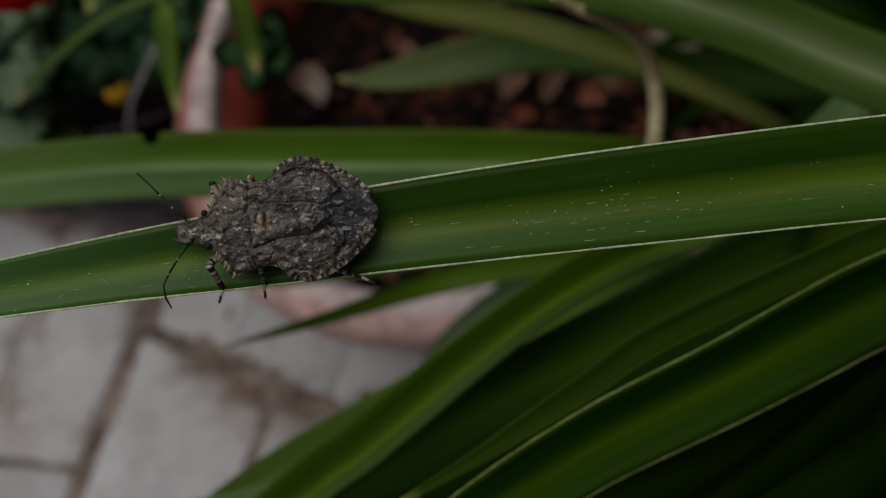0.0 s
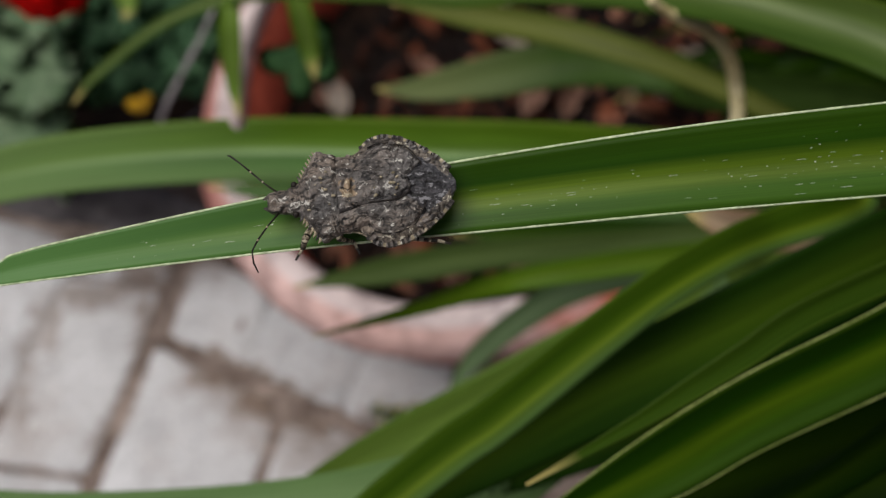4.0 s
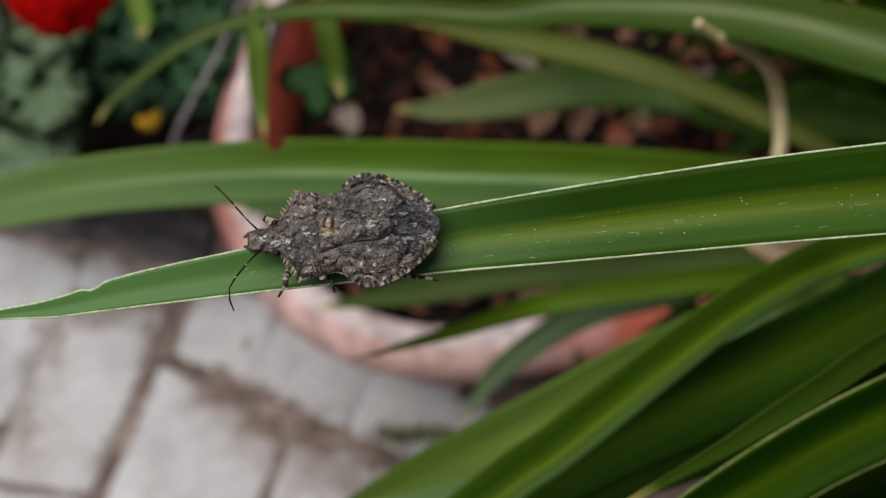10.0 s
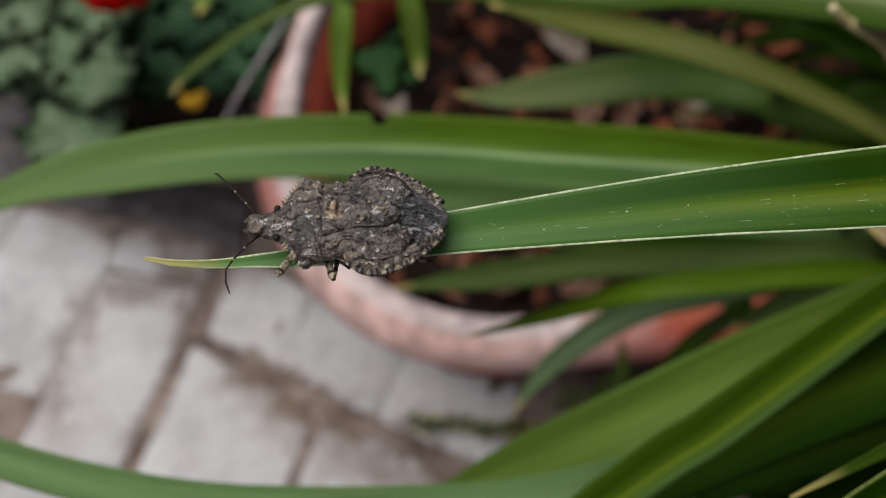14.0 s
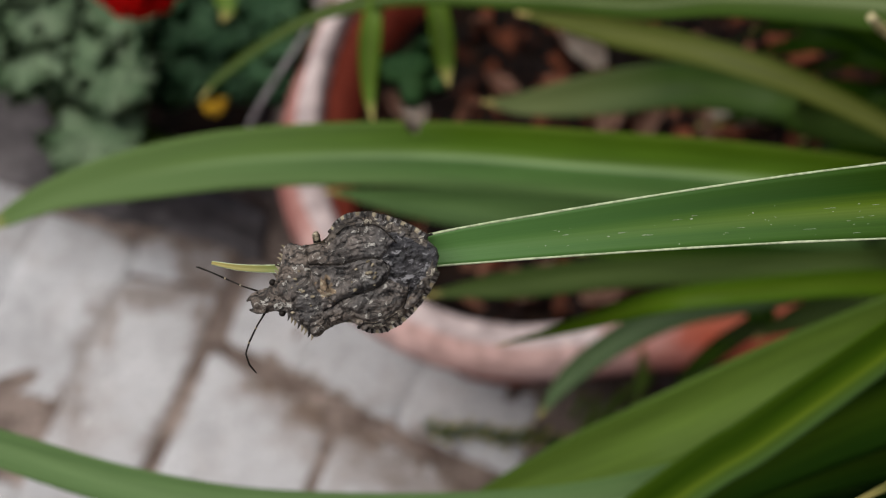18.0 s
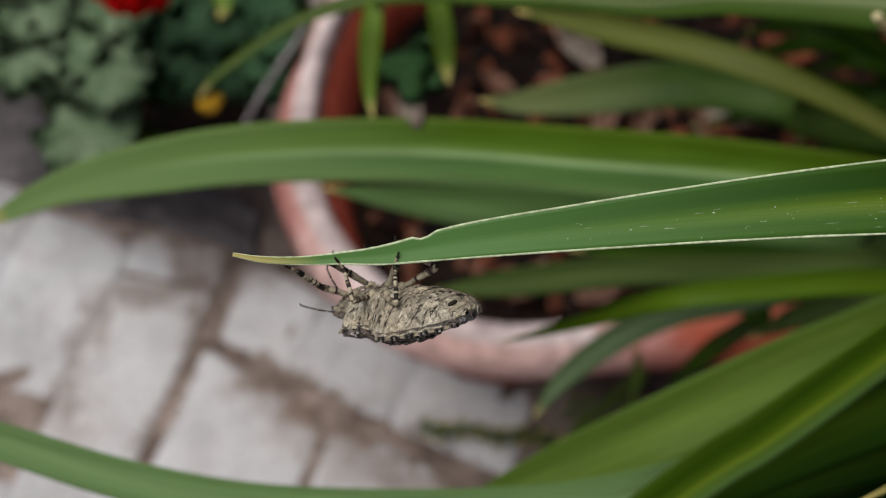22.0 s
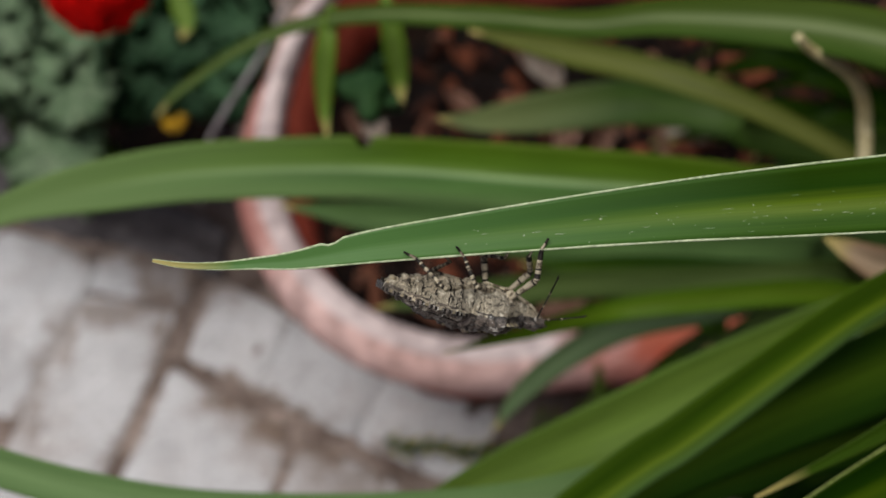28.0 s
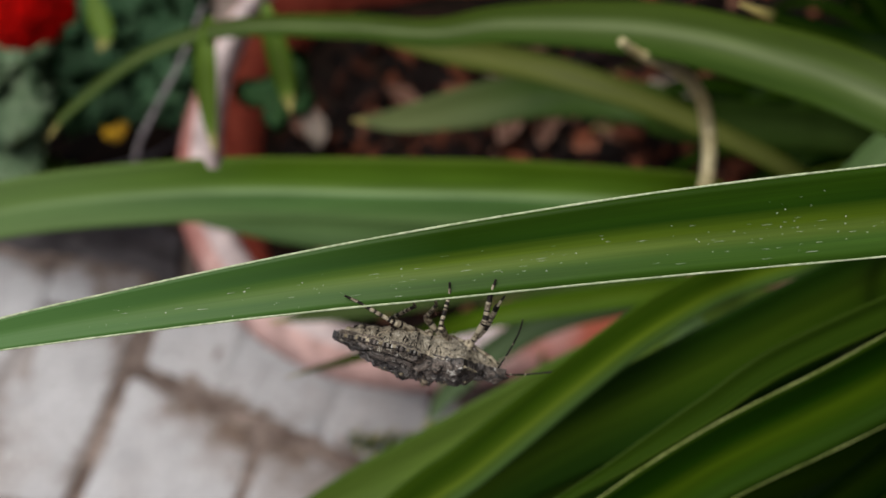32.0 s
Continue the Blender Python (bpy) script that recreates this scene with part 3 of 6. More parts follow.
            peak = sb.verts.new(p + nor * w * 0.5)
            for h in range(8):
                sb.faces.new((ring[h], ring[(h + 1) % 8], peak))
        tagged(part("speck_layer", sb, "speck", leaf, "tiny pale specks and scratches on the blade"), kind="stuff")
    return leaf


def empty(name, label, category, at=(0, 0, 0), group=""):
    e = new(name)
    e.location = at
    tagged(e, label, category, group)
    return e


# ---- ground ----
bm = bmesh.new()
N = 90
grid = {}
for i in range(N + 1):
    for j in range(N + 1):
        u, v = 2 * i / N - 1, 2 * j / N - 1
        x, y = 0.9 * u + 12 * u ** 5, 0.9 * v + 12 * v ** 5 + 0.3
        z = -0.003 + 0.003 * noise.noise((x * 9, y * 9, 0)) + 0.004 * noise.noise((x * 40, y * 40, 3))
        grid[i, j] = bm.verts.new((x, y, z))
for i in range(N):
    for j in range(N):
        bm.faces.new((grid[i, j], grid[i + 1, j], grid[i + 1, j + 1], grid[i, j + 1])).smooth = True
ground = tagged(obj("ground", bm, "dirt"), "brown dirt with fine litter between pavers", "ground", kind="structure")


def wall(name, a, b, height, thick, label):
    """A plain unseen wall from a to b, added to block skylight."""
    a, b = Vector((*a, 0)), Vector((*b, 0))
    side = (b - a).normalized().cross(Vector((0, 0, 1))) * thick
    wb = bmesh.new()
    n = 16
    lo = [[wb.verts.new(a.lerp(b, i / n) + o + Vector((0, 0, z))) for o, z in ((Vector(), -0.05), (side, -0.05), (side, height), (Vector(), height))] for i in range(n + 1)]
    for p, q in zip(lo, lo[1:]):
        for k in range(4):
            wb.faces.new((p[k], p[(k + 1) % 4], q[(k + 1) % 4], q[k]))
    wb.faces.new(lo[0])
    wb.faces.new(lo[-1][::-1])
    bmesh.ops.recalc_face_normals(wb, faces=wb.faces[:])
    return tagged(obj(name, wb, "plaster"), label, "wall", kind="structure")


# both walls stand out of view and only hold skylight off the planter
wall("wall_east", (0.95, -1.6), (0.95, 2.0), 2.2, 0.12, "plain rendered wall, unseen, added beside the planter to block skylight")
wall("wall_north", (-1.8, 1.9), (0.95, 1.9), 0.7, -0.12, "plain rendered wall, unseen, added behind the plants to block skylight")
pavement = tagged(new("pavement"), "worn grey concrete pavers with dirt-filled joints", "pavement", kind="structure")


def paver(corners, z=0.0, seed=0):
    """One worn paver from four ground corners, with rounded, chipped edges."""
    rng = random.Random(seed)
    cs = [Vector((c[0], c[1], 0)) for c in corners]
    mid = sum(cs, Vector()) / 4
    cs = [mid + (c - mid) * (1 + 0.0042 / (c - mid).length) for c in cs]
    outline = []
    for a, b in zip(cs, cs[1:] + cs[:1]):
        for k in range(5):
            p = a.lerp(b, (0.04, 0.27, 0.5, 0.73, 0.96)[k])
            if k in (0, 4):
                p = p.lerp(mid, 0.02)
            outline.append(p.lerp(mid, 0.045 * rng.random() ** 1.5))
    pb = bmesh.new()
    tilt = Vector((rng.uniform(-0.03, 0.03), rng.uniform(-0.03, 0.03), 0))
    rings = []
    for shrink, dz in ((0.0, -0.04), (0.0, -0.008), (0.05, -0.001), (0.12, 0.0005), (0.5, 0.001)):
        rings.append([pb.verts.new(p.lerp(mid, shrink) + Vector((0, 0, z + dz + (p - mid).dot(tilt) + 0.001 * rng.uniform(-1, 1)))) for p in outline])
    for a, b in zip(rings, rings[1:]):
        for k in range(len(a)):
            pb.faces.new((a[k], a[(k + 1) % len(a)], b[(k + 1) % len(a)], b[k])).smooth = True
    pb.faces.new(rings[-1])
    return part("paver", pb, "paver", pavement)


# a row that borders the planter
paver(((-0.190, 0.436), (-0.112, 0.390), (-0.141, 0.313), (-0.209, 0.350)), 0.0, 0)
paver(((-0.112, 0.390), (-0.014, 0.339), (-0.051, 0.269), (-0.141, 0.313)), 0.0, 1)
paver(((-0.014, 0.339), (0.088, 0.296), (0.060, 0.219), (-0.051, 0.269)), 0.0, 2)
# the field of long pavers beyond the wide joint, column by column
ALONG = Vector((-0.0595, -0.181))
for k, (a, b) in enumerate((
        ((0.029, 0.211), (0.133, 0.157)), ((-0.099, 0.276), (0.025, 0.212)), ((-0.224, 0.345), (-0.104, 0.279)),
        ((-0.316, 0.418), (-0.217, 0.402)), ((-0.404, 0.490), (-0.300, 0.452)), ((-0.470, 0.535), (-0.400, 0.497)),
        ((-0.580, 0.575), (-0.478, 0.525)), ((-0.707, 0.500), (-0.613, 0.470)))):
    a, b = Vector(a), Vector(b)
    if k == 3:
        paver((a - ALONG * 0.36, b - ALONG * 0.3, b - ALONG * 0.015, a - ALONG * 0.015), 0.0, 99)
    down = ALONG * (1.3 if k > 3 else 1.0)
    for n in range(2 if k < 3 else 3):
        paver((a + down * n, b + down * n, b + down * (n + 1), a + down * (n + 1)), 0.0, 10 * k + n + 5)

# ---- terracotta planter, a trough with round ends ----
END_A, END_B = Vector((0.052, 0.393, 0)), Vector((0.47, 0.432, 0))
AXIS = (END_B - END_A).normalized()


BACK = Vector((-AXIS.y, AXIS.x, 0))


def outline(r, z, n=36):
    """Round-ended outline; r is 0.14 along the inner edge of the rim, and the trough is deeper towards the back."""
    pts = []

    def round_end(centre, start, wobble):
        for k in range(n + 1):
            a = start + math.pi * k / n
            c, q = math.cos(a), math.sin(a)
            deep = 0.205 if q > 0 else 0.14
            nrm = Vector((c / 0.14, q / deep, 0)).normalized()
            out = (r - 0.14) * (1 - 0.7 * max(0.0, q)) * (1 + wobble * noise.noise((c * 2, q * 2, z * 8)))
            pts.append(centre + AXIS * (0.14 * c + out * nrm.x) + BACK * (deep * q + out * nrm.y) + Vector((0, 0, z)))

    round_end(END_A, math.pi / 2, 0.05)
    for k in range(1, 9):
        pts.append(END_A.lerp(END_B, k / 9) - BACK * r + Vector((0, 0, z)))
    round_end(END_B, -math.pi / 2, 0.0)
    for k in range(1, 9):
        pts.append(END_B.lerp(END_A, k / 9) + BACK * (0.205 + 0.3 * (r - 0.14)) + Vector((0, 0, z)))
    return pts


def shell(profile, close=False):
    bm = bmesh.new()
    rings = [[bm.verts.new(p) for p in outline(r, z)] for r, z in profile]
    for a, b in zip(rings, rings[1:]):
        for k in range(len(a)):
            bm.faces.new((a[k], a[(k + 1) % len(a)], b[(k + 1) % len(a)], b[k])).smooth = True
    if close:
        bm.faces.new(rings[0])
    bmesh.ops.recalc_face_normals(bm, faces=bm.faces[:])
    return bm


planter = empty("planter", "long terracotta planter with round ends and a pale limed rim", "planter")
part("planter_body", shell([(0.085, 0.0), (0.09, 0.004), (0.150, 0.245), (0.1525, 0.287), (0.1405, 0.287), (0.122, 0.205), (0.11, 0.15), (0.05, 0.145)], True), "terracotta", planter)
part("planter_lip", shell([(0.1598, 0.3043), (0.164, 0.3026), (0.168, 0.2995), (0.171, 0.2955), (0.1735, 0.290), (0.1745, 0.284), (0.174, 0.277), (0.171, 0.271), (0.164, 0.268), (0.1505, 0.266)]), "salmon", planter, "salmon flared lip")
part("planter_rim", shell([(0.160, 0.3044), (0.156, 0.305), (0.152, 0.3052), (0.148, 0.3043), (0.1445, 0.302), (0.142, 0.296), (0.1403, 0.2872)]), "rim", planter, "pale pinkish limed rim")
bm = bmesh.new()
base = outline(0.1215, 0.0)
rings = []
for q in range(22):
    f = (q + 1) / 22
    ring = []
    for p in base:
        along = (p - END_A).dot(AXIS)
        core = END_A + AXIS * max(0.0, min(along, (END_B - END_A).length))
        v = core.lerp(p, f)
        v.z = 0.207 + 0.010 * noise.noise((v.x * 30, v.y * 30, 0)) + 0.006 * noise.noise((v.x * 90, v.y * 90, 5))
        ring.append(bm.verts.new(v))
    rings.append(ring)
for a, b in zip(rings, rings[1:]):
    for k in range(len(a)):
        bm.faces.new((a[k], a[(k + 1) % len(a)], b[(k + 1) % len(a)], b[k])).smooth = True
bm.faces.new(rings[0])
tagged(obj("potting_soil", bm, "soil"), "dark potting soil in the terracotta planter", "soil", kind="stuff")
# bark chips over the soil: those in the open by the end of the planter one by one, the rest joined
CHIPS = []
rng = random.Random(11)


def chip(bm, m, r):
    vs = [bm.verts.new(m @ Vector((x * r.uniform(0.6, 1), y * r.uniform(0.6, 1), z))) for x in (-1, 1) for y in (-1, 1) for z in (-1, 1)]
    for f in ((0, 1, 3, 2), (4, 6, 7, 5), (0, 4, 5, 1), (2, 3, 7, 6), (0, 2, 6, 4), (1, 5, 7, 3)):
        bm.faces.new([vs[q] for q in f])


bm = bmesh.new()
for k in range(1700):
    c = END_A + AXIS * rng.uniform(-0.1, 0.5) + Vector((-AXIS.y, AXIS.x, 0)) * rng.uniform(-0.12, 0.21)
    along = (c - END_A).dot(AXIS)
    core = END_A + AXIS * max(0.0, min(along, (END_B - END_A).length))
    off = c - core
    d = off.dot(Vector((-AXIS.y, AXIS.x, 0)))
    if (off - Vector((-AXIS.y, AXIS.x, 0)) * (0.317 * d if d > 0 else 0)).length > 0.113:
        continue
    c.z = 0.210 + 0.010 * noise.noise((c.x * 30, c.y * 30, 0)) + rng.uniform(0, 0.006)
    m = Matrix.Translation(c) @ pose(0, 0, 0, rng.uniform(-45, 45), rng.uniform(-45, 45), rng.uniform(0, 360))
    size = (rng.uniform(0.006, 0.018), rng.uniform(0.003, 0.008), rng.uniform(0.0015, 0.004))
    if len(CHIPS) < 300 and c.x < 0.16 and c.y > 0.36:
        CHIPS.append((m, size))
    else:
        chip(bm, m @ Matrix.Diagonal((*size, 1)), rng)
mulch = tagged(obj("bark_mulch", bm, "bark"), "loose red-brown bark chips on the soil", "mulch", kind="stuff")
MOULDS = []
for k in range(8):
    bm = bmesh.new()
    chip(bm, Matrix.Diagonal((1, 1, 1, 1)), random.Random(k))
    me = bpy.data.meshes.new("bark_chip")
    bm.to_mesh(me)
    bm.free()
    me.materials.append(MAT["bark"])
    MOULDS.append(me)
for k, (m, size) in enumerate(CHIPS):
    o = new("bark_chip", MOULDS[k % 8])
    o.parent = mulch
    o.matrix_basis = m @ Matrix.Diagonal((*size, 1))
CROWN = Vector((0.45, 0.37, 0.22))

# ---- strap-leaved plant ----
plant = empty("strap_leaf_plant", "green strap-leaved plant with long arching glossy leaves", "plant")


def root(k):
    return (CROWN.x + 0.035 * math.cos(k * 2.4), CROWN.y + 0.035 * math.sin(k * 2.4), CROWN.z - 0.03, 14)


def leaf_of(rows, k, **kw):
    """Leaf from its visible stretch down to the crown."""
    last, prev = rows[-1], rows[-2]
    d = (Vector(last[:3]) - Vector(prev[:3])).normalized()
    bend = Vector(last[:3]) + d * 0.03 + Vector((0, 0.42, -0.91)) * 0.035
    c = root(k)
    mid = bend.lerp(Vector(c[:3]), 0.45) + Vector((0.015, 0, 0.02))
    return strap_leaf(plant, list(rows) + [(*bend, last[3] * 1.1), (*mid, last[3] * 1.2), c], **kw)


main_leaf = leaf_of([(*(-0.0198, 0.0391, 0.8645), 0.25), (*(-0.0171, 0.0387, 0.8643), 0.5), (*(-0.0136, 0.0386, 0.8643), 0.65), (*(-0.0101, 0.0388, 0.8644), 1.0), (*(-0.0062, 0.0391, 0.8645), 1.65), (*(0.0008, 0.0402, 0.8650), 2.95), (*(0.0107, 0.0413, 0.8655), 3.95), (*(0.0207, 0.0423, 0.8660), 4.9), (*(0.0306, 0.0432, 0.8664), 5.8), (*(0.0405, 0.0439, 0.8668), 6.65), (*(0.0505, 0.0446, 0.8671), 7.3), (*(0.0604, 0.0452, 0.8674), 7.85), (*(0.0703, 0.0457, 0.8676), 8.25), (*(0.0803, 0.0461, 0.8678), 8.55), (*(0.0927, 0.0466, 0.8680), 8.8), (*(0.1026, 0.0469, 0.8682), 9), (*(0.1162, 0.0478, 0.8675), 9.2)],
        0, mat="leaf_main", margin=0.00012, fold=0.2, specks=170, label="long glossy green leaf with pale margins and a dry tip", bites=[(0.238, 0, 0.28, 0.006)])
pale_leaf = leaf_of([(*(-0.1121, 0.1130, 0.7202), 0.3), (*(-0.1060, 0.1155, 0.7214), 4), (*(-0.0925, 0.1211, 0.7240), 8), (*(-0.0722, 0.1255, 0.7260), 12.5), (*(-0.0452, 0.1288, 0.7276), 14.5), (*(-0.0073, 0.1295, 0.7279), 15.5), (*(0.0294, 0.1283, 0.7252), 16.5), (*(0.0714, 0.1272, 0.7202), 17), (*(0.1118, 0.1265, 0.7111), 17)],
        1, mat="leaf_pale", fold=0.12, steps=50, bites=[(0.4545, 0, 0.36, 0.0055)], label="broad green leaf with a chewed notch")
leaf_of([(*(-0.0486, 0.1992, 0.5795), 0.5), (*(-0.0075, 0.1944, 0.5772), 13), (*(0.0368, 0.1902, 0.5753), 20), (*(0.0945, 0.1891, 0.5637), 22), (*(0.1664, 0.1883, 0.5523), 22)], 2, mat="leaf_cool")
leaf_of([(*(0.0168, 0.2800, 0.5177), 1), (*(0.0373, 0.2790, 0.5173), 11), (*(0.0717, 0.2827, 0.5191), 20), (*(0.1099, 0.2810, 0.5293), 22), (*(0.1511, 0.2640, 0.5435), 20)], 3, mat="leaf_dull")
leaf_of([(*(0.0266, 0.2503, 0.6249), 1), (*(0.0594, 0.2303, 0.6390), 10), (*(0.0965, 0.2081, 0.6531), 10), (*(0.1345, 0.1920, 0.6485), 8), (*(0.1794, 0.1803, 0.6242), 7)], 4, mat="leaf_olive")
leaf_of([(*(-0.0907, 0.2163, 0.6174), 0.5), (*(-0.0808, 0.2235, 0.6244), 3.5), (*(-0.0504, 0.2303, 0.6455), 4.5), (*(-0.0155, 0.2182, 0.6744), 6), (*(0.0230, 0.1916, 0.7077), 7.5), (*(0.0473, 0.1638, 0.7399), 7.5), (*(0.0648, 0.1522, 0.7573), 9), (*(0.0924, 0.1369, 0.7733), 12), (*(0.1144, 0.1172, 0.7871), 13), (*(0.1277, 0.1044, 0.7927), 13), (*(0.1459, 0.0936, 0.7906), 13)],
        5, mat="leaf_crease", label="arching leaf that creases and narrows to a thin tip")
leaf_of([(*(0.1064, 0.1311, 0.7887), 0.5), (*(0.1271, 0.1228, 0.7853), 6), (*(0.1445, 0.1153, 0.7823), 8)], 6, mat="leaf_shade")
# leaves that slant across the front
leaf_of([(0.0005, 0.0449, 0.7221, 0.5), (0.0124, 0.0492, 0.7240, 7), (0.0270, 0.0550, 0.7244, 12), (0.0418, 0.0607, 0.7248, 14.5), (0.0504, 0.0640, 0.7263, 15), (0.0723, 0.0731, 0.7304, 15), (0.0917, 0.0803, 0.7337, 15), (0.1122, 0.0882, 0.7350, 15)], 7, mat="leaf_under", fold=0.3)
leaf_of([(0.0157, 0.0224, 0.7884, 0.5), (0.0254, 0.0288, 0.7909, 6.5), (0.0348, 0.0351, 0.7934, 7.4), (0.0405, 0.0386, 0.7954, 7.6), (0.0449, 0.0409, 0.7968, 7.6), (0.0538, 0.0465, 0.7999, 7.4), (0.0629, 0.0524, 0.8022, 7), (0.0729, 0.0590, 0.8026, 6.6), (0.0841, 0.0655, 0.8007, 6.6), (0.0931, 0.0702, 0.7968, 7), (0.1110, 0.0781, 0.7904, 8)], 8, mat="leaf_stripe", lean=-0.1)
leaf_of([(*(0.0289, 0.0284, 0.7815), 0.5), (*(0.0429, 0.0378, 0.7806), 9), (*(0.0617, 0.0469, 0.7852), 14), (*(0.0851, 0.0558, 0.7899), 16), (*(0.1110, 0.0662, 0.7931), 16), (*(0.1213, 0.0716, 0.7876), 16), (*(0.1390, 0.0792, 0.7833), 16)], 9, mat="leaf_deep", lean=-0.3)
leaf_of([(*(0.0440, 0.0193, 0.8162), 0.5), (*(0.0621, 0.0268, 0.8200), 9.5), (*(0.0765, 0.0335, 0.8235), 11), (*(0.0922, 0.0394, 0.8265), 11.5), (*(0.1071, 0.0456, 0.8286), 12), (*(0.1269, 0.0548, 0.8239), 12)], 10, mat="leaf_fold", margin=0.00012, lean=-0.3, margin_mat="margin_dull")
leaf_of([(*(0.0477, 0.0259, 0.8225), 0.3), (*(0.0607, 0.0317, 0.8255), 2), (*(0.0678, 0.0352, 0.8273), 3), (*(0.0748, 0.0387, 0.8291), 3.6), (*(0.0846, 0.0437, 0.8316), 4), (*(0.1068, 0.0516, 0.8333), 4.2), (*(0.1219, 0.0578, 0.8306), 4.2)], 11, mat="leaf_flat", lean=-0.2)
leaf_of([(*(0.0763, 0.0231, 0.7972), 0.5), (*(0.0903, 0.0273, 0.7991), 6), (*(0.1054, 0.0352, 0.8025), 8), (*(0.1195, 0.0439, 0.8062), 8), (*(0.1397, 0.0550, 0.8024), 8)], 12, mat="leaf_shade", lean=-0.35)
# thin leaves over the rim
leaf_of([(*(0.0112, 0.0772, 0.7376), 0.3), (*(0.0322, 0.0925, 0.7100), 3.4), (*(0.0541, 0.1057, 0.6904), 5.8), (*(0.0763, 0.1085, 0.6917), 6.6), (*(0.1160, 0.1104, 0.6925), 7.4), (*(0.1454, 0.1072, 0.6812), 8)], 13, mat="leaf_yellow")
leaf_of([(*(0.0417, 0.1397, 0.4635), 0.5), (*(0.0571, 0.1577, 0.4718), 10), (*(0.0808, 0.1737, 0.4793), 13), (*(0.1077, 0.1820, 0.4942), 14), (*(0.1461, 0.1858, 0.5070), 15)], 14, mat="leaf_dusty")
leaf_of([(*(-0.0081, 0.1347, 0.6266), 0.5), (*(0.0215, 0.1380, 0.6282), 9), (*(0.0584, 0.1414, 0.6297), 10), (*(0.1047, 0.1432, 0.6301), 9), (*(0.1450, 0.1452, 0.6301), 9)], 15, mat="leaf_mist")
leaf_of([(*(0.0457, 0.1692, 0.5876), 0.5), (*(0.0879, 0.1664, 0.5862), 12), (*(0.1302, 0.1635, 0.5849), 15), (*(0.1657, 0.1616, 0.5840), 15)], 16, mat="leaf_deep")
leaf_of([(0.0869, 0.0899, 0.7672, 0.6), (0.0925, 0.0882, 0.7644, 5), (0.1008, 0.0876, 0.7589, 8), (0.1125, 0.0897, 0.7515, 8), (0.1318, 0.0975, 0.7340, 6)], 18, mat="withered", fold=0.5, wave=0.12, label="withered tan leaf among the green ones")
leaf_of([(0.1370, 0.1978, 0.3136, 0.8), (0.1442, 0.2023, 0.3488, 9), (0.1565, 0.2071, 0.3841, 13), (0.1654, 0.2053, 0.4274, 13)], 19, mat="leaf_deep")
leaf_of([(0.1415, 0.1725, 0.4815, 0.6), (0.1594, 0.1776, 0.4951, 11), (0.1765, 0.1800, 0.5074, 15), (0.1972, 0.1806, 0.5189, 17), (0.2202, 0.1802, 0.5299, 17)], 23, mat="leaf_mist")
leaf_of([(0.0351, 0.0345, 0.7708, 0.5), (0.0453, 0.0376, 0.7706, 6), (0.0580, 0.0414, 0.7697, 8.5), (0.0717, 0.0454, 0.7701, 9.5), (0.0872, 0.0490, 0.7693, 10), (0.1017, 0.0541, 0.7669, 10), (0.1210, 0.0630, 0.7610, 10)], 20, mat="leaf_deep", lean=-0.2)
# two shade-coloured leaves added to blacken the gap below the front leaves
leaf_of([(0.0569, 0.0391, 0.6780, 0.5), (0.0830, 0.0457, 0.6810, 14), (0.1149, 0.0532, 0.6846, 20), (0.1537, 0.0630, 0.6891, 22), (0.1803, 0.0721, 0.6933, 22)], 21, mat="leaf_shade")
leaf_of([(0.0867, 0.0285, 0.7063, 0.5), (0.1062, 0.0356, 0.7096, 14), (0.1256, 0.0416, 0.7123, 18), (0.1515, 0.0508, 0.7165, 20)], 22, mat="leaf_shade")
# low leaf that dips across the front
strap_leaf(plant, [(*(-0.1113, 0.0573, 0.7836), 1), (*(-0.0985, 0.0522, 0.7846), 4), (*(-0.0839, 0.0473, 0.7845), 5.6), (*(-0.0704, 0.0436, 0.7828), 6.2), (*(-0.0525, 0.0386, 0.7804), 6.6), (*(-0.0345, 0.0353, 0.7789), 6.8), (*(-0.0165, 0.0341, 0.7783), 7), (*(0.0059, 0.0342, 0.7784), 7), (*(0.0242, 0.0361, 0.7771), 7.2), (*(0.0443, 0.0417, 0.7708), 8), (*(0.0704, 0.0530, 0.7540), 9), (0.30, 0.26, 0.60, 12), root(17)], mat="leaf_grey", fold=0.08)
# lower leaves deep in the clump, added in shade colour to darken its gaps
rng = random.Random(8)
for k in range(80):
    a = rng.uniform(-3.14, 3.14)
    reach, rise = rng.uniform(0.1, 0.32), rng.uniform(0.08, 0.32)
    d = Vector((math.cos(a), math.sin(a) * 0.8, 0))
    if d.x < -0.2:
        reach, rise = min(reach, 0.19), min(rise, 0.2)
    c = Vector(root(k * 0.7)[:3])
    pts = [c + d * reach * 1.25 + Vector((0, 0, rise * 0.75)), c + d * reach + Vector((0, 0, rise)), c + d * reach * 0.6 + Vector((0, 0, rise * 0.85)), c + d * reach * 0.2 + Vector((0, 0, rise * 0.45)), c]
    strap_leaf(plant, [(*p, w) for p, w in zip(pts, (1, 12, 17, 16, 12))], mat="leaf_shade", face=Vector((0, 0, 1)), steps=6)
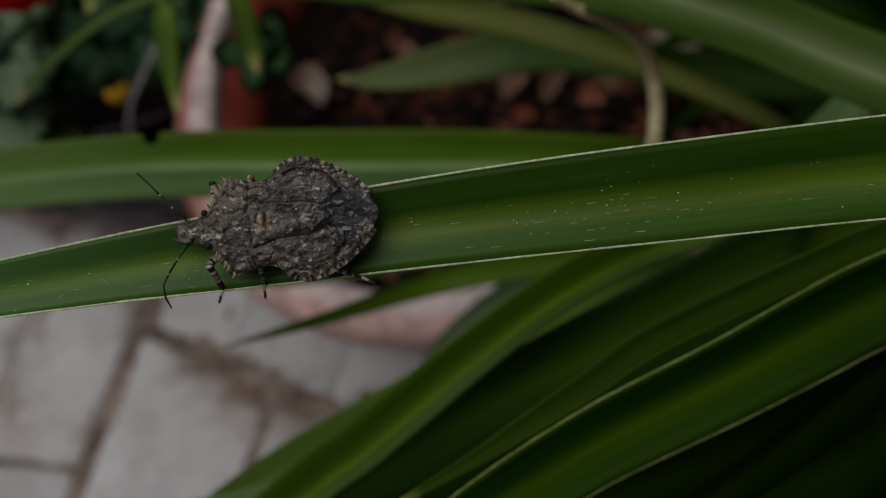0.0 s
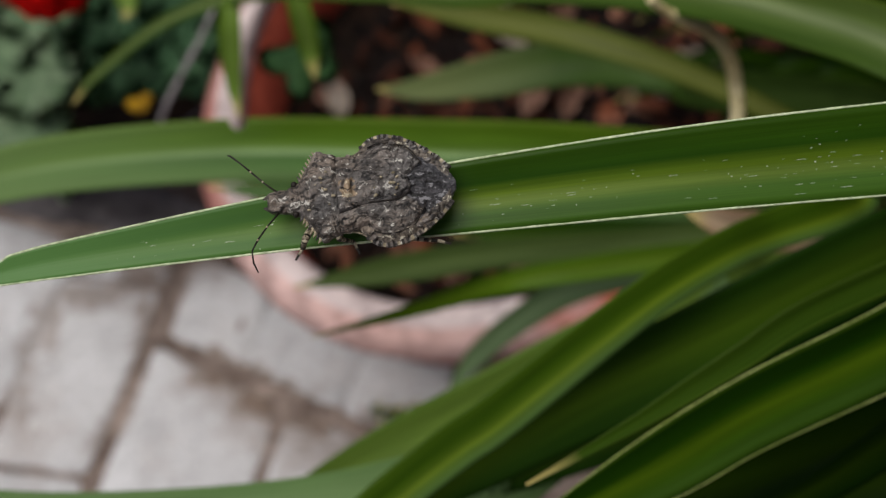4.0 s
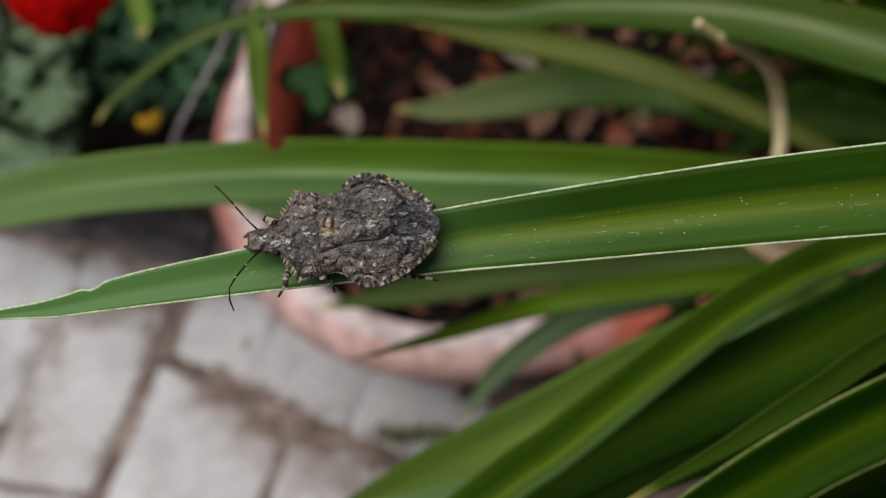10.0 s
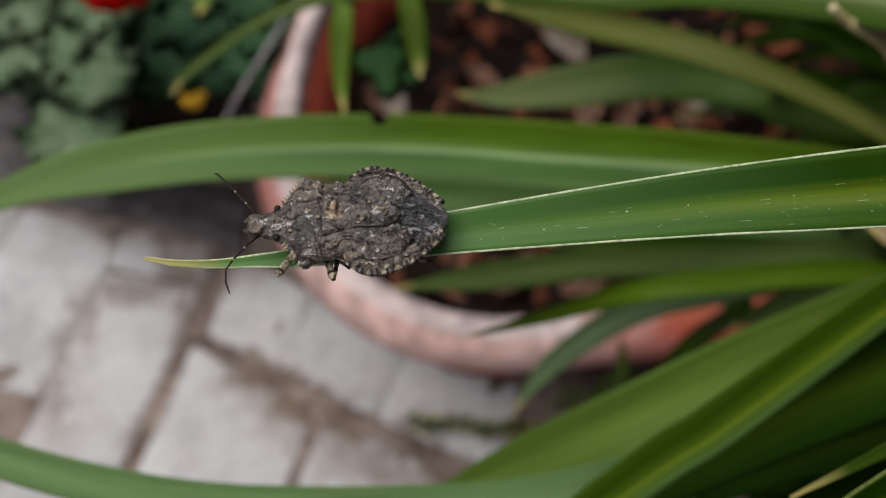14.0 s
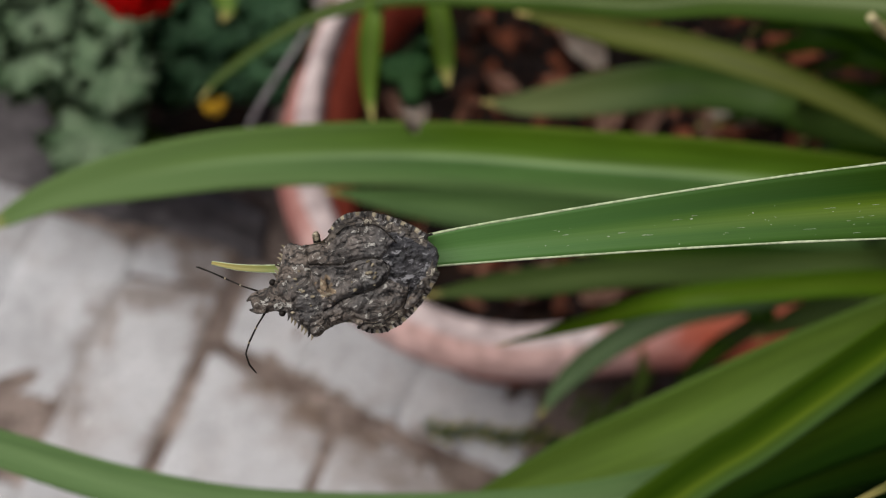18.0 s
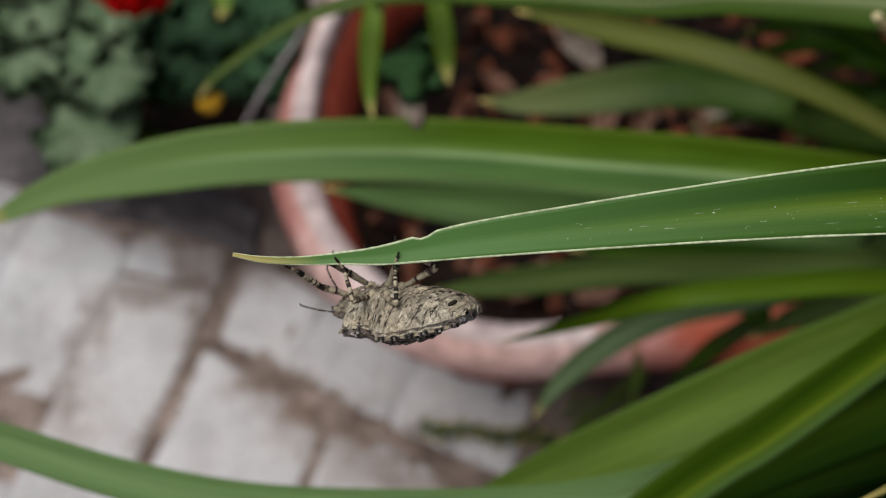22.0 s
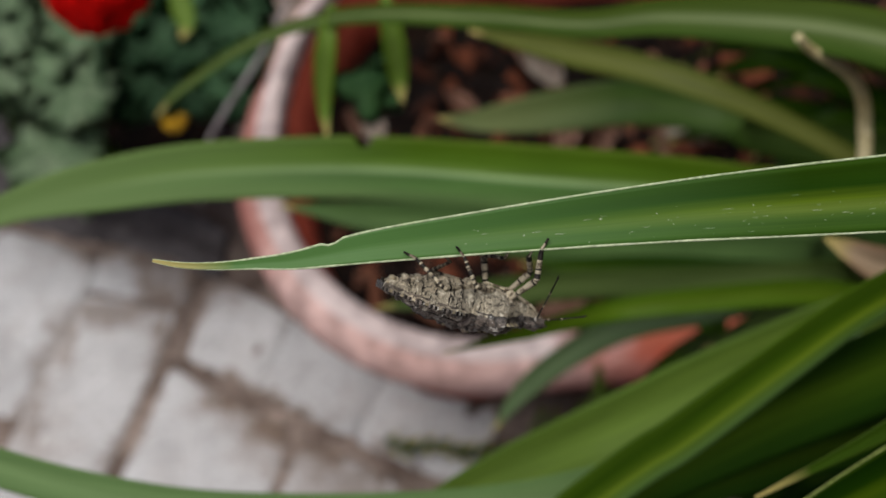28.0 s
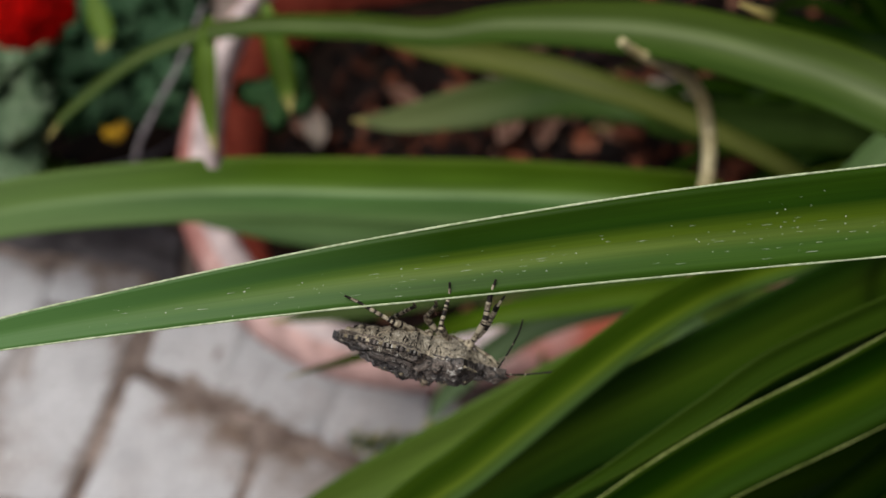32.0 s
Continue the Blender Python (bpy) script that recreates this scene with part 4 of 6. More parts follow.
# leaves that hang low over the planter's front, added in shade colour
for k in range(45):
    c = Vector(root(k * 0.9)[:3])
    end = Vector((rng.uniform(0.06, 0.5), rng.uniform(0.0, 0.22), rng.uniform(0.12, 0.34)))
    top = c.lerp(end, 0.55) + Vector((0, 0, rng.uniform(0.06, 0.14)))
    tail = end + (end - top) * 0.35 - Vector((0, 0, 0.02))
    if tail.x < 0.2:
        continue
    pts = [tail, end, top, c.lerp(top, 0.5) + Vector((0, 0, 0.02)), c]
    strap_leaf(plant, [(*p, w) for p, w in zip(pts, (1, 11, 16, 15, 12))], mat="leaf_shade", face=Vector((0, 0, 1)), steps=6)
# more shade-coloured leaves, added to black out the ground below
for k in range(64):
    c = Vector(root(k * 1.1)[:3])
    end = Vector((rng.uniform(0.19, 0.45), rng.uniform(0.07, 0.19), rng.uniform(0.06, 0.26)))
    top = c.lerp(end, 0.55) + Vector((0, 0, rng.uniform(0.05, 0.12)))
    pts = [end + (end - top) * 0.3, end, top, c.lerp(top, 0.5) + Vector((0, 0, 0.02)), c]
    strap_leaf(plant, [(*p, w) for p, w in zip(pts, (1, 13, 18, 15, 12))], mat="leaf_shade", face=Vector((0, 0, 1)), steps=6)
# dry curled tendril that hangs from the creased leaf
bm = bmesh.new()
tp = spline([(0.0847, 0.1311, 0.7781), (0.0886, 0.1312, 0.7739), (0.0932, 0.1311, 0.7706), (0.0983, 0.1316, 0.7665), (0.1029, 0.1309, 0.762), (0.1062, 0.129, 0.7568), (0.108, 0.1264, 0.7513), (0.1085, 0.1226, 0.7484), (0.1082, 0.1183, 0.7454), (0.1074, 0.1143, 0.7402), (0.1053, 0.1121, 0.7336)], 8)
tube(bm, tp, [0.0009 + 0.0008 * min(1, k / 40) for k in range(len(tp))], 10)
tagged(obj("dry_tendril", bm, "dry", None, "", True), "tan dry curled leaf stalk hanging below a leaf", "dry stalk")

# ---- red flower and geranium ----
geranium = empty("geranium", "geranium with lobed grey-green leaves and a red bloom", "plant")
tube_b = bmesh.new()
tube(tube_b, [(-0.32, 0.50, 0.0), (-0.31, 0.49, 0.08), (-0.29, 0.48, 0.15)], [0.006, 0.005, 0.004])
part("stem", tube_b, "geranium", geranium)


def lobed_leaf(at, r, nor, spin, parent, mat="geranium", lobes=7):
    b = bmesh.new()
    c = b.verts.new((0, 0, 0))
    ring, ring2 = [], []
    n = lobes * 6
    for k in range(n):
        a = 2 * math.pi * k / n
        rr = r * ((0.91 + 0.09 * math.cos(a * lobes)) if lobes > 3 else (0.74 + 0.26 * math.cos(a * lobes))) * (1 - (0.2 if lobes > 3 else 0.5) * math.exp(-((a - math.pi) / 0.2) ** 2))
        z = 0.07 * r * math.cos(a * lobes) + 0.1 * r * math.sin(2 * a)
        ring.append(b.verts.new((0.55 * rr * math.cos(a), 0.55 * rr * math.sin(a), 0.02 * r + z * 0.5)))
        ring2.append(b.verts.new((rr * math.cos(a), rr * math.sin(a), z)))
    for k in range(n):
        b.faces.new((c, ring[k], ring[(k + 1) % n])).smooth = True
        b.faces.new((ring[k], ring2[k], ring2[(k + 1) % n], ring[(k + 1) % n])).smooth = True
    bmesh.ops.solidify(b, geom=b.faces[:], thickness=0.0006)
    ob = part("leaf", b, mat, parent)
    ob.matrix_basis = Matrix.Translation(at) @ Vector(nor).to_track_quat("Z", "Y").to_matrix().to_4x4() @ pose(0, 0, 0, 0, 0, spin)
    return ob


rng = random.Random(4)


def canopy(left, right, near, far, pitch, size, kind, height):
    """A closed layer of leaves, side by side in staggered rows, that leans a little to the front."""
    rows = int((far - near) / pitch) + 1
    for j in range(rows):
        for i in range(int((right - left) / pitch) + 1):
            x = left + pitch * (i + 0.5 * (j % 2)) + rng.uniform(-0.2, 0.2) * pitch
            y = near + pitch * j + rng.uniform(-0.2, 0.2) * pitch
            if kind == "geranium" and x < -0.292 and y < 0.482 - 0.25 * (x + 0.292):
                continue
            at = (x, y, height + 0.25 * (y - near) + rng.uniform(-0.004, 0.004))
            lobed_leaf(at, rng.uniform(*size), (rng.uniform(-0.15, 0.1), rng.uniform(-0.3, 0.02), 1), rng.uniform(0, 360), geranium, kind)


canopy(-0.47, -0.24, 0.440, 0.63, 0.033, (0.034, 0.046), "geranium", 0.235)
canopy(-0.47, -0.25, 0.458, 0.63, 0.038, (0.040, 0.050), "geranium", 0.222)
# this side of the bush is painted as if in shade
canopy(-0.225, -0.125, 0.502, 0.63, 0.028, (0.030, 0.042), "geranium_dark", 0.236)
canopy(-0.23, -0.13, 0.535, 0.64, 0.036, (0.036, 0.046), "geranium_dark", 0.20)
# small shade-coloured leaves added over the planter's end to darken the lip
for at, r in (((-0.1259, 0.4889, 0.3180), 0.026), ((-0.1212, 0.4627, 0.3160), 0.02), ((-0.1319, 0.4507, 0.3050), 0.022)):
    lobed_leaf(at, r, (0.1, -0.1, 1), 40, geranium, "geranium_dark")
for at, r in (((-0.2762, 0.4608, 0.1939), 0.03), ((-0.2926, 0.4524, 0.2121), 0.026), ((-0.3353, 0.4906, 0.2447), 0.02), ((-0.2624, 0.4537, 0.1741), 0.028), ((-0.240, 0.44, 0.19), 0.024)):
    lobed_leaf(at, r, (rng.uniform(-0.3, 0.3), rng.uniform(-0.25, 0.25), 1), rng.uniform(0, 360), geranium, "lime")
for x, y, z, r in ((-0.3403, 0.5237, 0.1400, 0.02), (-0.3090, 0.4797, 0.1400, 0.02), (-0.2772, 0.4825, 0.1400, 0.02), (-0.3263, 0.4971, 0.1400, 0.02)):
    lobed_leaf((x, y, z), r, (rng.uniform(-0.3, 0.3), rng.uniform(-0.3, 0.2), 1), rng.uniform(0, 360), geranium, "lime")
tube_b = bmesh.new()
tube(tube_b, [Vector(q) for q in ((-0.3131, 0.4867, 0.2100), (-0.3079, 0.4739, 0.2000), (-0.3071, 0.4671, 0.1800), (-0.3089, 0.4654, 0.1500))], [0.004, 0.005, 0.0045, 0.003])
part("stalk", tube_b, "ochre", geranium, "withered ochre leaf stalk")
fc = Vector((-0.2125, 0.4855, 0.366))
for k in range(70):
    polar, a = math.acos(1 - 1.25 * (k + 0.5) / 70), k * 2.4
    out = Vector((math.sin(polar) * math.cos(a), math.sin(polar) * math.sin(a), math.cos(polar)))
    b = bmesh.new()
    rows = []
    for i in range(5):
        u = i / 4
        w = 0.0105 * math.sin(math.pi * (0.15 + 0.68 * u)) ** 0.8
        rows.append([b.verts.new((u * 0.02 - 0.01, v * w, 0.003 * (1 - v * v) - 0.006 * (u - 0.4) ** 2 * 4 + 0.0012 * noise.noise((u * 4, v * 3, k)))) for v in (-1, -0.5, 0, 0.5, 1)])
    for p, q in zip(rows, rows[1:]):
        for h in range(4):
            b.faces.new((p[h], p[h + 1], q[h + 1], q[h])).smooth = True
    bmesh.ops.solidify(b, geom=b.faces[:], thickness=0.0004)
    ob = part("petal", b, "red", geranium)
    ob.matrix_basis = Matrix.Translation(fc + Vector((out.x * 0.033, out.y * 0.033, out.z * 0.024))) @ out.to_track_quat("Z", "Y").to_matrix().to_4x4() @ pose(0, 0, 0, 18 * math.sin(k * 1.7), 18 * math.cos(k * 2.3), k * 71)
tube_b = bmesh.new()
tube(tube_b, [(-0.27, 0.49, 0.14), (-0.235, 0.483, 0.27), fc], [0.003, 0.0026, 0.0024])
part("stem", tube_b, "geranium_dark", geranium)

# ---- small plants and litter round the planter ----
def oval_leaf(pts, parent, mat="lime", face=FACE):
    return strap_leaf(parent, pts, mat=mat, fold=0.15, face=face, steps=6)


sprig = empty("seedling", "soft young plant with pointed yellow-green leaves over the planter", "plant")
oval_leaf([(*(-0.0245, 0.1916, 0.6421), 0.5), (*(-0.0255, 0.2006, 0.6463), 4.5), (*(-0.0251, 0.2080, 0.6553), 7), (*(-0.0239, 0.2151, 0.6641), 7), (*(-0.0220, 0.2269, 0.6696), 3)], sprig, "leaf_lime")
oval_leaf([(0.0012, 0.2079, 0.6387, 0.5), (0.0002, 0.2150, 0.6420, 6), (-0.0010, 0.2208, 0.6502, 8.5), (-0.0028, 0.2282, 0.6592, 7), (-0.0047, 0.2368, 0.6632, 3)], sprig, "leaf_lime")
oval_leaf([(*(-0.1274, 0.3737, 0.4567), 0.5), (*(-0.1242, 0.3808, 0.4600), 10), (*(-0.1269, 0.3911, 0.4646), 13), (*(-0.1311, 0.4044, 0.4705), 6)], sprig, "leaf_lime")
lobed_leaf((-0.0163, 0.2646, 0.5637), 0.017, (0.1, -0.4, 1), 30, sprig, "trefoil", lobes=3)
lobed_leaf((-0.0102, 0.2741, 0.5571), 0.019, (-0.2, -0.3, 1), 100, sprig, "trefoil", lobes=3)
weed = empty("weed", "small green weed in the paver joint", "weed")
WEED = [Vector(q) for q in ((-0.0244, 0.2622, 0.0200), (-0.0017, 0.2529, 0.0200), (0.0235, 0.2570, 0.0200), (0.0484, 0.2487, 0.0200), (0.0735, 0.2517, 0.0200), (0.1031, 0.2425, 0.0200))]
for a, b in zip(WEED, WEED[1:]):
    across = Vector((a.y - b.y, b.x - a.x, 0)).normalized()
    for q, side in ((0.1, 1), (0.35, -1), (0.6, 1), (0.85, -1)):
        c = a.lerp(b, q)
        e = c + (b - a) * 0.45 + across * side * 0.009 + Vector((0, 0, 0.006))
        oval_leaf([(*e, 0.8), (*c.lerp(e, 0.6), 7), (*c.lerp(e, 0.2), 6), (*(c - Vector((0, 0, 0.02))), 2)], weed, "leaf_deep", Vector((0, 0, 1)))
for k, (a, b) in enumerate([((0.1158, 0.2570, 0.0000), (0.1315, 0.2839, 0.0500)), ((0.1263, 0.2623, 0.0000), (0.1548, 0.2858, 0.0600)), ((0.1424, 0.2728, 0.0000), (0.1650, 0.2911, 0.0900)), ((0.1578, 0.2728, 0.0000), (0.1749, 0.2961, 0.0900)), ((0.1114, 0.2728, 0.0000), (0.1180, 0.2870, 0.0400))]):
    a, b = Vector(a), Vector(b)
    oval_leaf([(*b, 1), (*(a.lerp(b, 0.5) + Vector((0.004, 0, 0.02))), 6), (*a, 5)], weed, "leaf_under")
oval_leaf([(0.1200, 0.2256, 0.3267, 0.6), (0.1239, 0.2184, 0.3013, 7), (0.1259, 0.2110, 0.2647, 6), (0.135, 0.2, 0.12, 5), (0.14, 0.205, 0.0, 4)], weed, "leaf_under")
yellow = empty("yellow_flower", "small deep yellow flower in the shade", "flower")
for k in range(5):
    b = bmesh.new()
    bmesh.ops.create_uvsphere(b, u_segments=10, v_segments=6, radius=0.0085)
    o = part("petal", b, "yellow", yellow, "", True)
    a = k * 1.257
    o.matrix_basis = Matrix.Translation(Vector((-0.1865, 0.4715, 0.224)) + Vector((0.005 * math.cos(a), 0.009 * math.sin(a), 0.003))) @ pose(0, 0, 0, 20, 10 * k, k * 72) @ Matrix.Diagonal((0.75, 1.0, 0.3, 1))
# near-black earth added to the bed, in place of the shade under the flowers
BED = [Vector(q) for q in ((-0.7827, 0.8741, 0.0000), (-0.4576, 0.8741, 0.0000), (-0.1456, 0.8741, 0.0000), (-0.1613, 0.6999, 0.0000), (-0.1825, 0.5655, 0.0000), (-0.2203, 0.5323, 0.0000), (-0.2788, 0.5421, 0.0000), (-0.3307, 0.5655, -0.0000), (-0.3920, 0.6065, 0.0000), (-0.5035, 0.6345, -0.0000), (-0.7202, 0.6417, 0.0000))]
bm = bmesh.new()
mid = sum(BED, Vector()) / len(BED)
rim_line = []
for a, b in zip(BED, BED[1:] + BED[:1]):
    rim_line += [a.lerp(b, k / 5) for k in range(5)]
rings = []
for share, z in ((1.0, -0.02), (0.97, 0.004), (0.85, 0.012), (0.6, 0.016), (0.3, 0.018)):
    rings.append([bm.verts.new((mid.x + (p.x - mid.x) * share, mid.y + (p.y - mid.y) * share, z + 0.006 * noise.noise((p.x * 25, p.y * 25, share * 9)))) for p in rim_line])
for a, b in zip(rings, rings[1:]):
    for k in range(len(a)):
        bm.faces.new((a[k], a[(k + 1) % len(a)], b[(k + 1) % len(a)], b[k])).smooth = True
bm.faces.new(rings[-1])
bmesh.ops.recalc_face_normals(bm, faces=bm.faces[:])
tagged(obj("bed_soil", bm, "soil"), "near-black crumbly soil added in place of the shade under the flowers", "soil", kind="stuff")
# weathered board beside the bed
bm = bmesh.new()
p0, p1, p2, p3 = [Vector(q) for q in ((-0.5632, 0.7045, 0.0000), (-0.1770, 0.4871, 0.0000), (-0.1820, 0.4270, 0.0000), (-0.5375, 0.5380, 0.0000))]
n = 40
rows = []
for i in range(n + 1):
    u = i / n
    a, d = p0.lerp(p1, u), p3.lerp(p2, u)
    row = []
    for j in range(9):
        v = j / 8
        q = a.lerp(d, v)
        row.append(bm.verts.new((q.x, q.y, (0.004 if 0 < j < 8 else -0.006) + 0.008 * noise.noise((u * 5, v * 30, 2)))))
    rows.append(row)
for i in range(n):
    for j in range(8):
        bm.faces.new((rows[i][j], rows[i][j + 1], rows[i + 1][j + 1], rows[i + 1][j])).smooth = True
for r in (rows[0], rows[-1]):
    bm.faces.new(r)
bmesh.ops.recalc_face_normals(bm, faces=bm.faces[:])
tagged(obj("wooden_board", bm, "wood"), "weathered dark grey board lying on the dirt", "board")
# pale dry stalks that lean on the planter
for k, q in enumerate((((-0.2081, 0.5095, 0.0000), (-0.1541, 0.3879, 0.2702), (-0.1177, 0.3397, 0.4023), (-0.0993, 0.3443, 0.4375), (-0.0829, 0.3513, 0.4628), (-0.0711, 0.3626, 0.4791), (-0.0614, 0.3722, 0.4946)), ((-0.2780, 0.5562, 0.0100), (-0.2317, 0.5632, 0.0150), (-0.2005, 0.5640, 0.0300), (-0.1751, 0.5680, 0.0500)))):
    bm = bmesh.new()
    line = spline(q, 8)
    tube(bm, line, [0.002 * (1 - 0.5 * i / len(line)) for i in range(len(line))], 8)
    tagged(obj("dry_stalk", bm, "greystrip", None, "", True), "pale grey dry stalk beside the planter", "dry stalk", "dry stalks by the planter")


def curled_leaf(at, size, seed, mat="dry_pink"):
    """A dead leaf, curled on itself."""
    r = random.Random(seed)
    b = bmesh.new()
    rows = []
    for i in range(11):
        u = i / 10 * 2 - 1
        w = (1 - u * u) ** 0.7 * 0.45 + 0.02
        rows.append([b.verts.new((u * size, v * w * size, size * (0.35 * u * u + 0.5 * (abs(v) ** 1.5) * w * 1.4 + 0.08 * noise.noise((u * 3, v * 3, seed))))) for v in (-1, -0.6, -0.2, 0.2, 0.6, 1)])
    for p, q in zip(rows, rows[1:]):
        for k in range(5):
            b.faces.new((p[k], p[k + 1], q[k + 1], q[k])).smooth = True
    bmesh.ops.solidify(b, geom=b.faces[:], thickness=0.0005)
    o = obj("dead_leaf", b, mat)
    o.matrix_basis = Matrix.Translation(at) @ pose(0, 0, 0, r.uniform(-40, 40), r.uniform(-40, 40), r.uniform(0, 360))
    return tagged(o, "brown curled dead leaf lying on the mulch", "dead leaf", "dead leaves on the mulch")


for k, (at, size) in enumerate([((0.2450, 0.4609, 0.2280), 0.022), ((0.1996, 0.4557, 0.2280), 0.022), ((0.1548, 0.4557, 0.2280), 0.018), ((0.1092, 0.5235, 0.2280), 0.024), ((-0.0377, 0.4636, 0.2280), 0.016), ((0.3494, 0.3448, 0.2280), 0.028), ((0.3165, 0.4205, 0.2600), 0.02), ((0.1556, 0.5263, 0.2280), 0.02), ((0.0262, 0.5433, 0.2280), 0.012), ((0.0647, 0.3097, 0.2280), 0.02), ((0.1140, 0.3007, 0.2280), 0.022), ((0.0435, 0.4823, 0.2280), 0.015), ((0.1286, 0.4513, 0.2280), 0.02), ((0.1550, 0.4448, 0.2280), 0.016)]):
    curled_leaf(at, size, k, "dry_pink")
for k, (at, size) in enumerate([((0.2329, 0.4335, 0.2700), 0.036), ((0.1084, 0.5102, 0.2500), 0.026), ((-0.0242, 0.4518, 0.2400), 0.018), ((-0.0246, 0.4491, 0.2450), 0.016)]):
    curled_leaf(at, size, 30 + k, "dry_pale")

# ---- the stink bug ----
bug = empty("stink_bug", "rough grey-brown shield bug with knobbly back and banded legs", "insect")


bug.scale = (1.03, 1.03, 1.03)


def line(*pairs):
    xs, ys = [p[0] for p in pairs][::-1], [p[1] for p in pairs][::-1]
    return lambda x: float(np.interp(x, xs, ys))


# outline and heights along the body in mm; x forward, head at +8.2, tail at -8.3
HALF = line((8.25, 0.6), (8.12, 0.82), (7.4, 0.92), (6.4, 1.02), (6.0, 1.32), (5.7, 1.36), (5.4, 1.5), (4.8, 2.3), (4.1, 3.4), (3.6, 4.1), (3.3, 4.1), (2.9, 3.75), (2.0, 3.55), (0.9, 3.5), (0.2, 3.75), (-0.3, 4.2), (-0.9, 4.7), (-1.8, 5.05), (-2.8, 5.0), (-4.0, 4.65), (-5.2, 4.0), (-6.3, 3.2), (-7.2, 2.4), (-7.9, 1.6), (-8.25, 1.0), (-8.5, 0.5))
TOP = line((8.25, 0.3), (7.8, 0.5), (5.6, 0.85), (4.6, 1.2), (3.5, 1.5), (2.2, 1.6), (0.0, 1.6), (-3.0, 1.2), (-5.0, 0.85), (-7.0, 0.5), (-8.5, 0.3))
BELLY = line((8.2, 0.2), (7.0, 0.75), (5.4, 1.3), (4.0, 1.8), (2.0, 2.1), (0.0, 2.1), (-3.0, 1.85), (-6.0, 1.2), (-7.7, 0.4), (-8.3, 0.2))


def knobs(x, y, scale, seed):
    """Rounded lumps of two sizes with creases between them."""
    warp = Vector((noise.noise((x * 0.9, y * 0.9, seed)), noise.noise((x * 0.9, y * 0.9, seed + 9)), 0)) * 0.7
    d = noise.voronoi(Vector((x * 0.8, y, seed)) * scale * 0.62 + warp)[0]
    f = noise.voronoi(Vector((x, y, seed + 3)) * scale * 2.0 + warp)[0]
    amp = 0.5 + 0.9 * abs(noise.noise((x * 0.6, y * 0.6, seed + 2)))
    return amp * (2.5 * min(0.42, d[1] - d[0]) + 0.6 * max(0.0, 1 - 1.1 * d[0]) + 0.32 * max(0.0, 1 - 1.5 * f[0])) + 0.35 * noise.noise((x * 1.6, y * 1.6, seed)) + 0.12 * noise.noise((x * 6, y * 6, seed))


def back_patch(name, x0, x1, inner, outer, mats, lift, knob, sgn=1, seed=1, nx=60, ny=30, scale=1.2, label="", ridges=0.0, pick=None):
    """One plate of the back between two edges, domed, knobbly and rolled down at its rim."""
    b = bmesh.new()
    grid = []
    for i in range(nx + 1):
        x = x0 + (x1 - x0) * i / nx
        a, o = inner(x), max(outer(x), inner(x) + 0.05)
        row = []
        for j in range(ny + 1):
            y = a + (o - a) * j / ny
            e = min(x0 - x, x - x1, y - a if a != -o else 9, o - y, 0.45)
            w = max(HALF(x), 0.3)
            z = TOP(x) * (1 - 0.72 * min(1, abs(y) / w) ** 2.4)
            z += lift * math.sqrt(max(0, e) / 0.45) + knob * knobs(x, y * sgn, scale, seed) * (0.3 + 0.7 * max(0, e) / 0.45)
            if ridges:
                z += ridges * math.sin(y * 8 + 2.5 * noise.noise((x * 0.9, y * 0.9, 2)) + x * 0.6) * (0.6 + 0.8 * noise.noise((x, y, 7)))
            jy = 0.10 * noise.noise((x * 2.5, y * 2.5, seed + 4)) if (j in (0, ny)) else 0
            row.append(b.verts.new((x * 0.001, sgn * (y + jy) * 0.001, z * 0.001)))
        grid.append(row)
    edge = [r[0] for r in grid] + grid[-1][1:] + [r[-1] for r in grid[::-1][1:]] + grid[0][::-1][1:-1]
    for p, q in zip(grid, grid[1:]):
        for j in range(ny):
            f = b.faces.new((p[j], p[j + 1], q[j + 1], q[j]))
            f.smooth = True
            if pick:
                c = f.calc_center_median() * 1000
                f.material_index = pick(c.x, c.y)
    low = [b.verts.new(v.co - Vector((0, 0, 0.0006))) for v in edge]
    for k in range(len(edge)):
        b.faces.new((edge[k], edge[(k + 1) % len(edge)], low[(k + 1) % len(edge)], low[k]))
    bmesh.ops.recalc_face_normals(b, faces=b.faces[:])
    return part(name, b, mats, bug, label)


SCUT = line((2.1, 2.0), (1.0, 1.75), (0.0, 1.45), (-1.0, 1.3), (-2.6, 1.25), (-3.4, 1.1), (-4.0, 0.75), (-4.4, 0.15))


def cover_edge(x):
    """Outer edge of a wing cover, rounded off towards its end."""
    return HALF(x) - 0.12 - 0.88 * min(1.0, max(0.0, 0.6 - 0.7 * x)) - 0.85 * max(0.0, -4.3 - x) ** 1.6


back_patch("head", 8.25, 5.25, lambda x: -HALF(x), HALF, ["bug_back"], 0.15, 0.26, seed=3, nx=44, ny=30, scale=1.9)
back_patch("pronotum", 5.45, 1.95, lambda x: -HALF(x), HALF, ["bug_back"], 0.3, 0.3, seed=5, nx=72, ny=110)
back_patch("scutellum", 2.0, -4.4, lambda x: -SCUT(x), SCUT, ["bug_back", "bug_scar"], 0.6, 0.36, seed=9, nx=110, ny=50, scale=1.5, pick=lambda x, y: 1 if (x - 0.9) ** 2 / 0.8 + (y - 0.15) ** 2 / 1.3 < 0.55 + 1.5 * noise.noise((x * 2.6, y * 2.6, 1)) else 0)
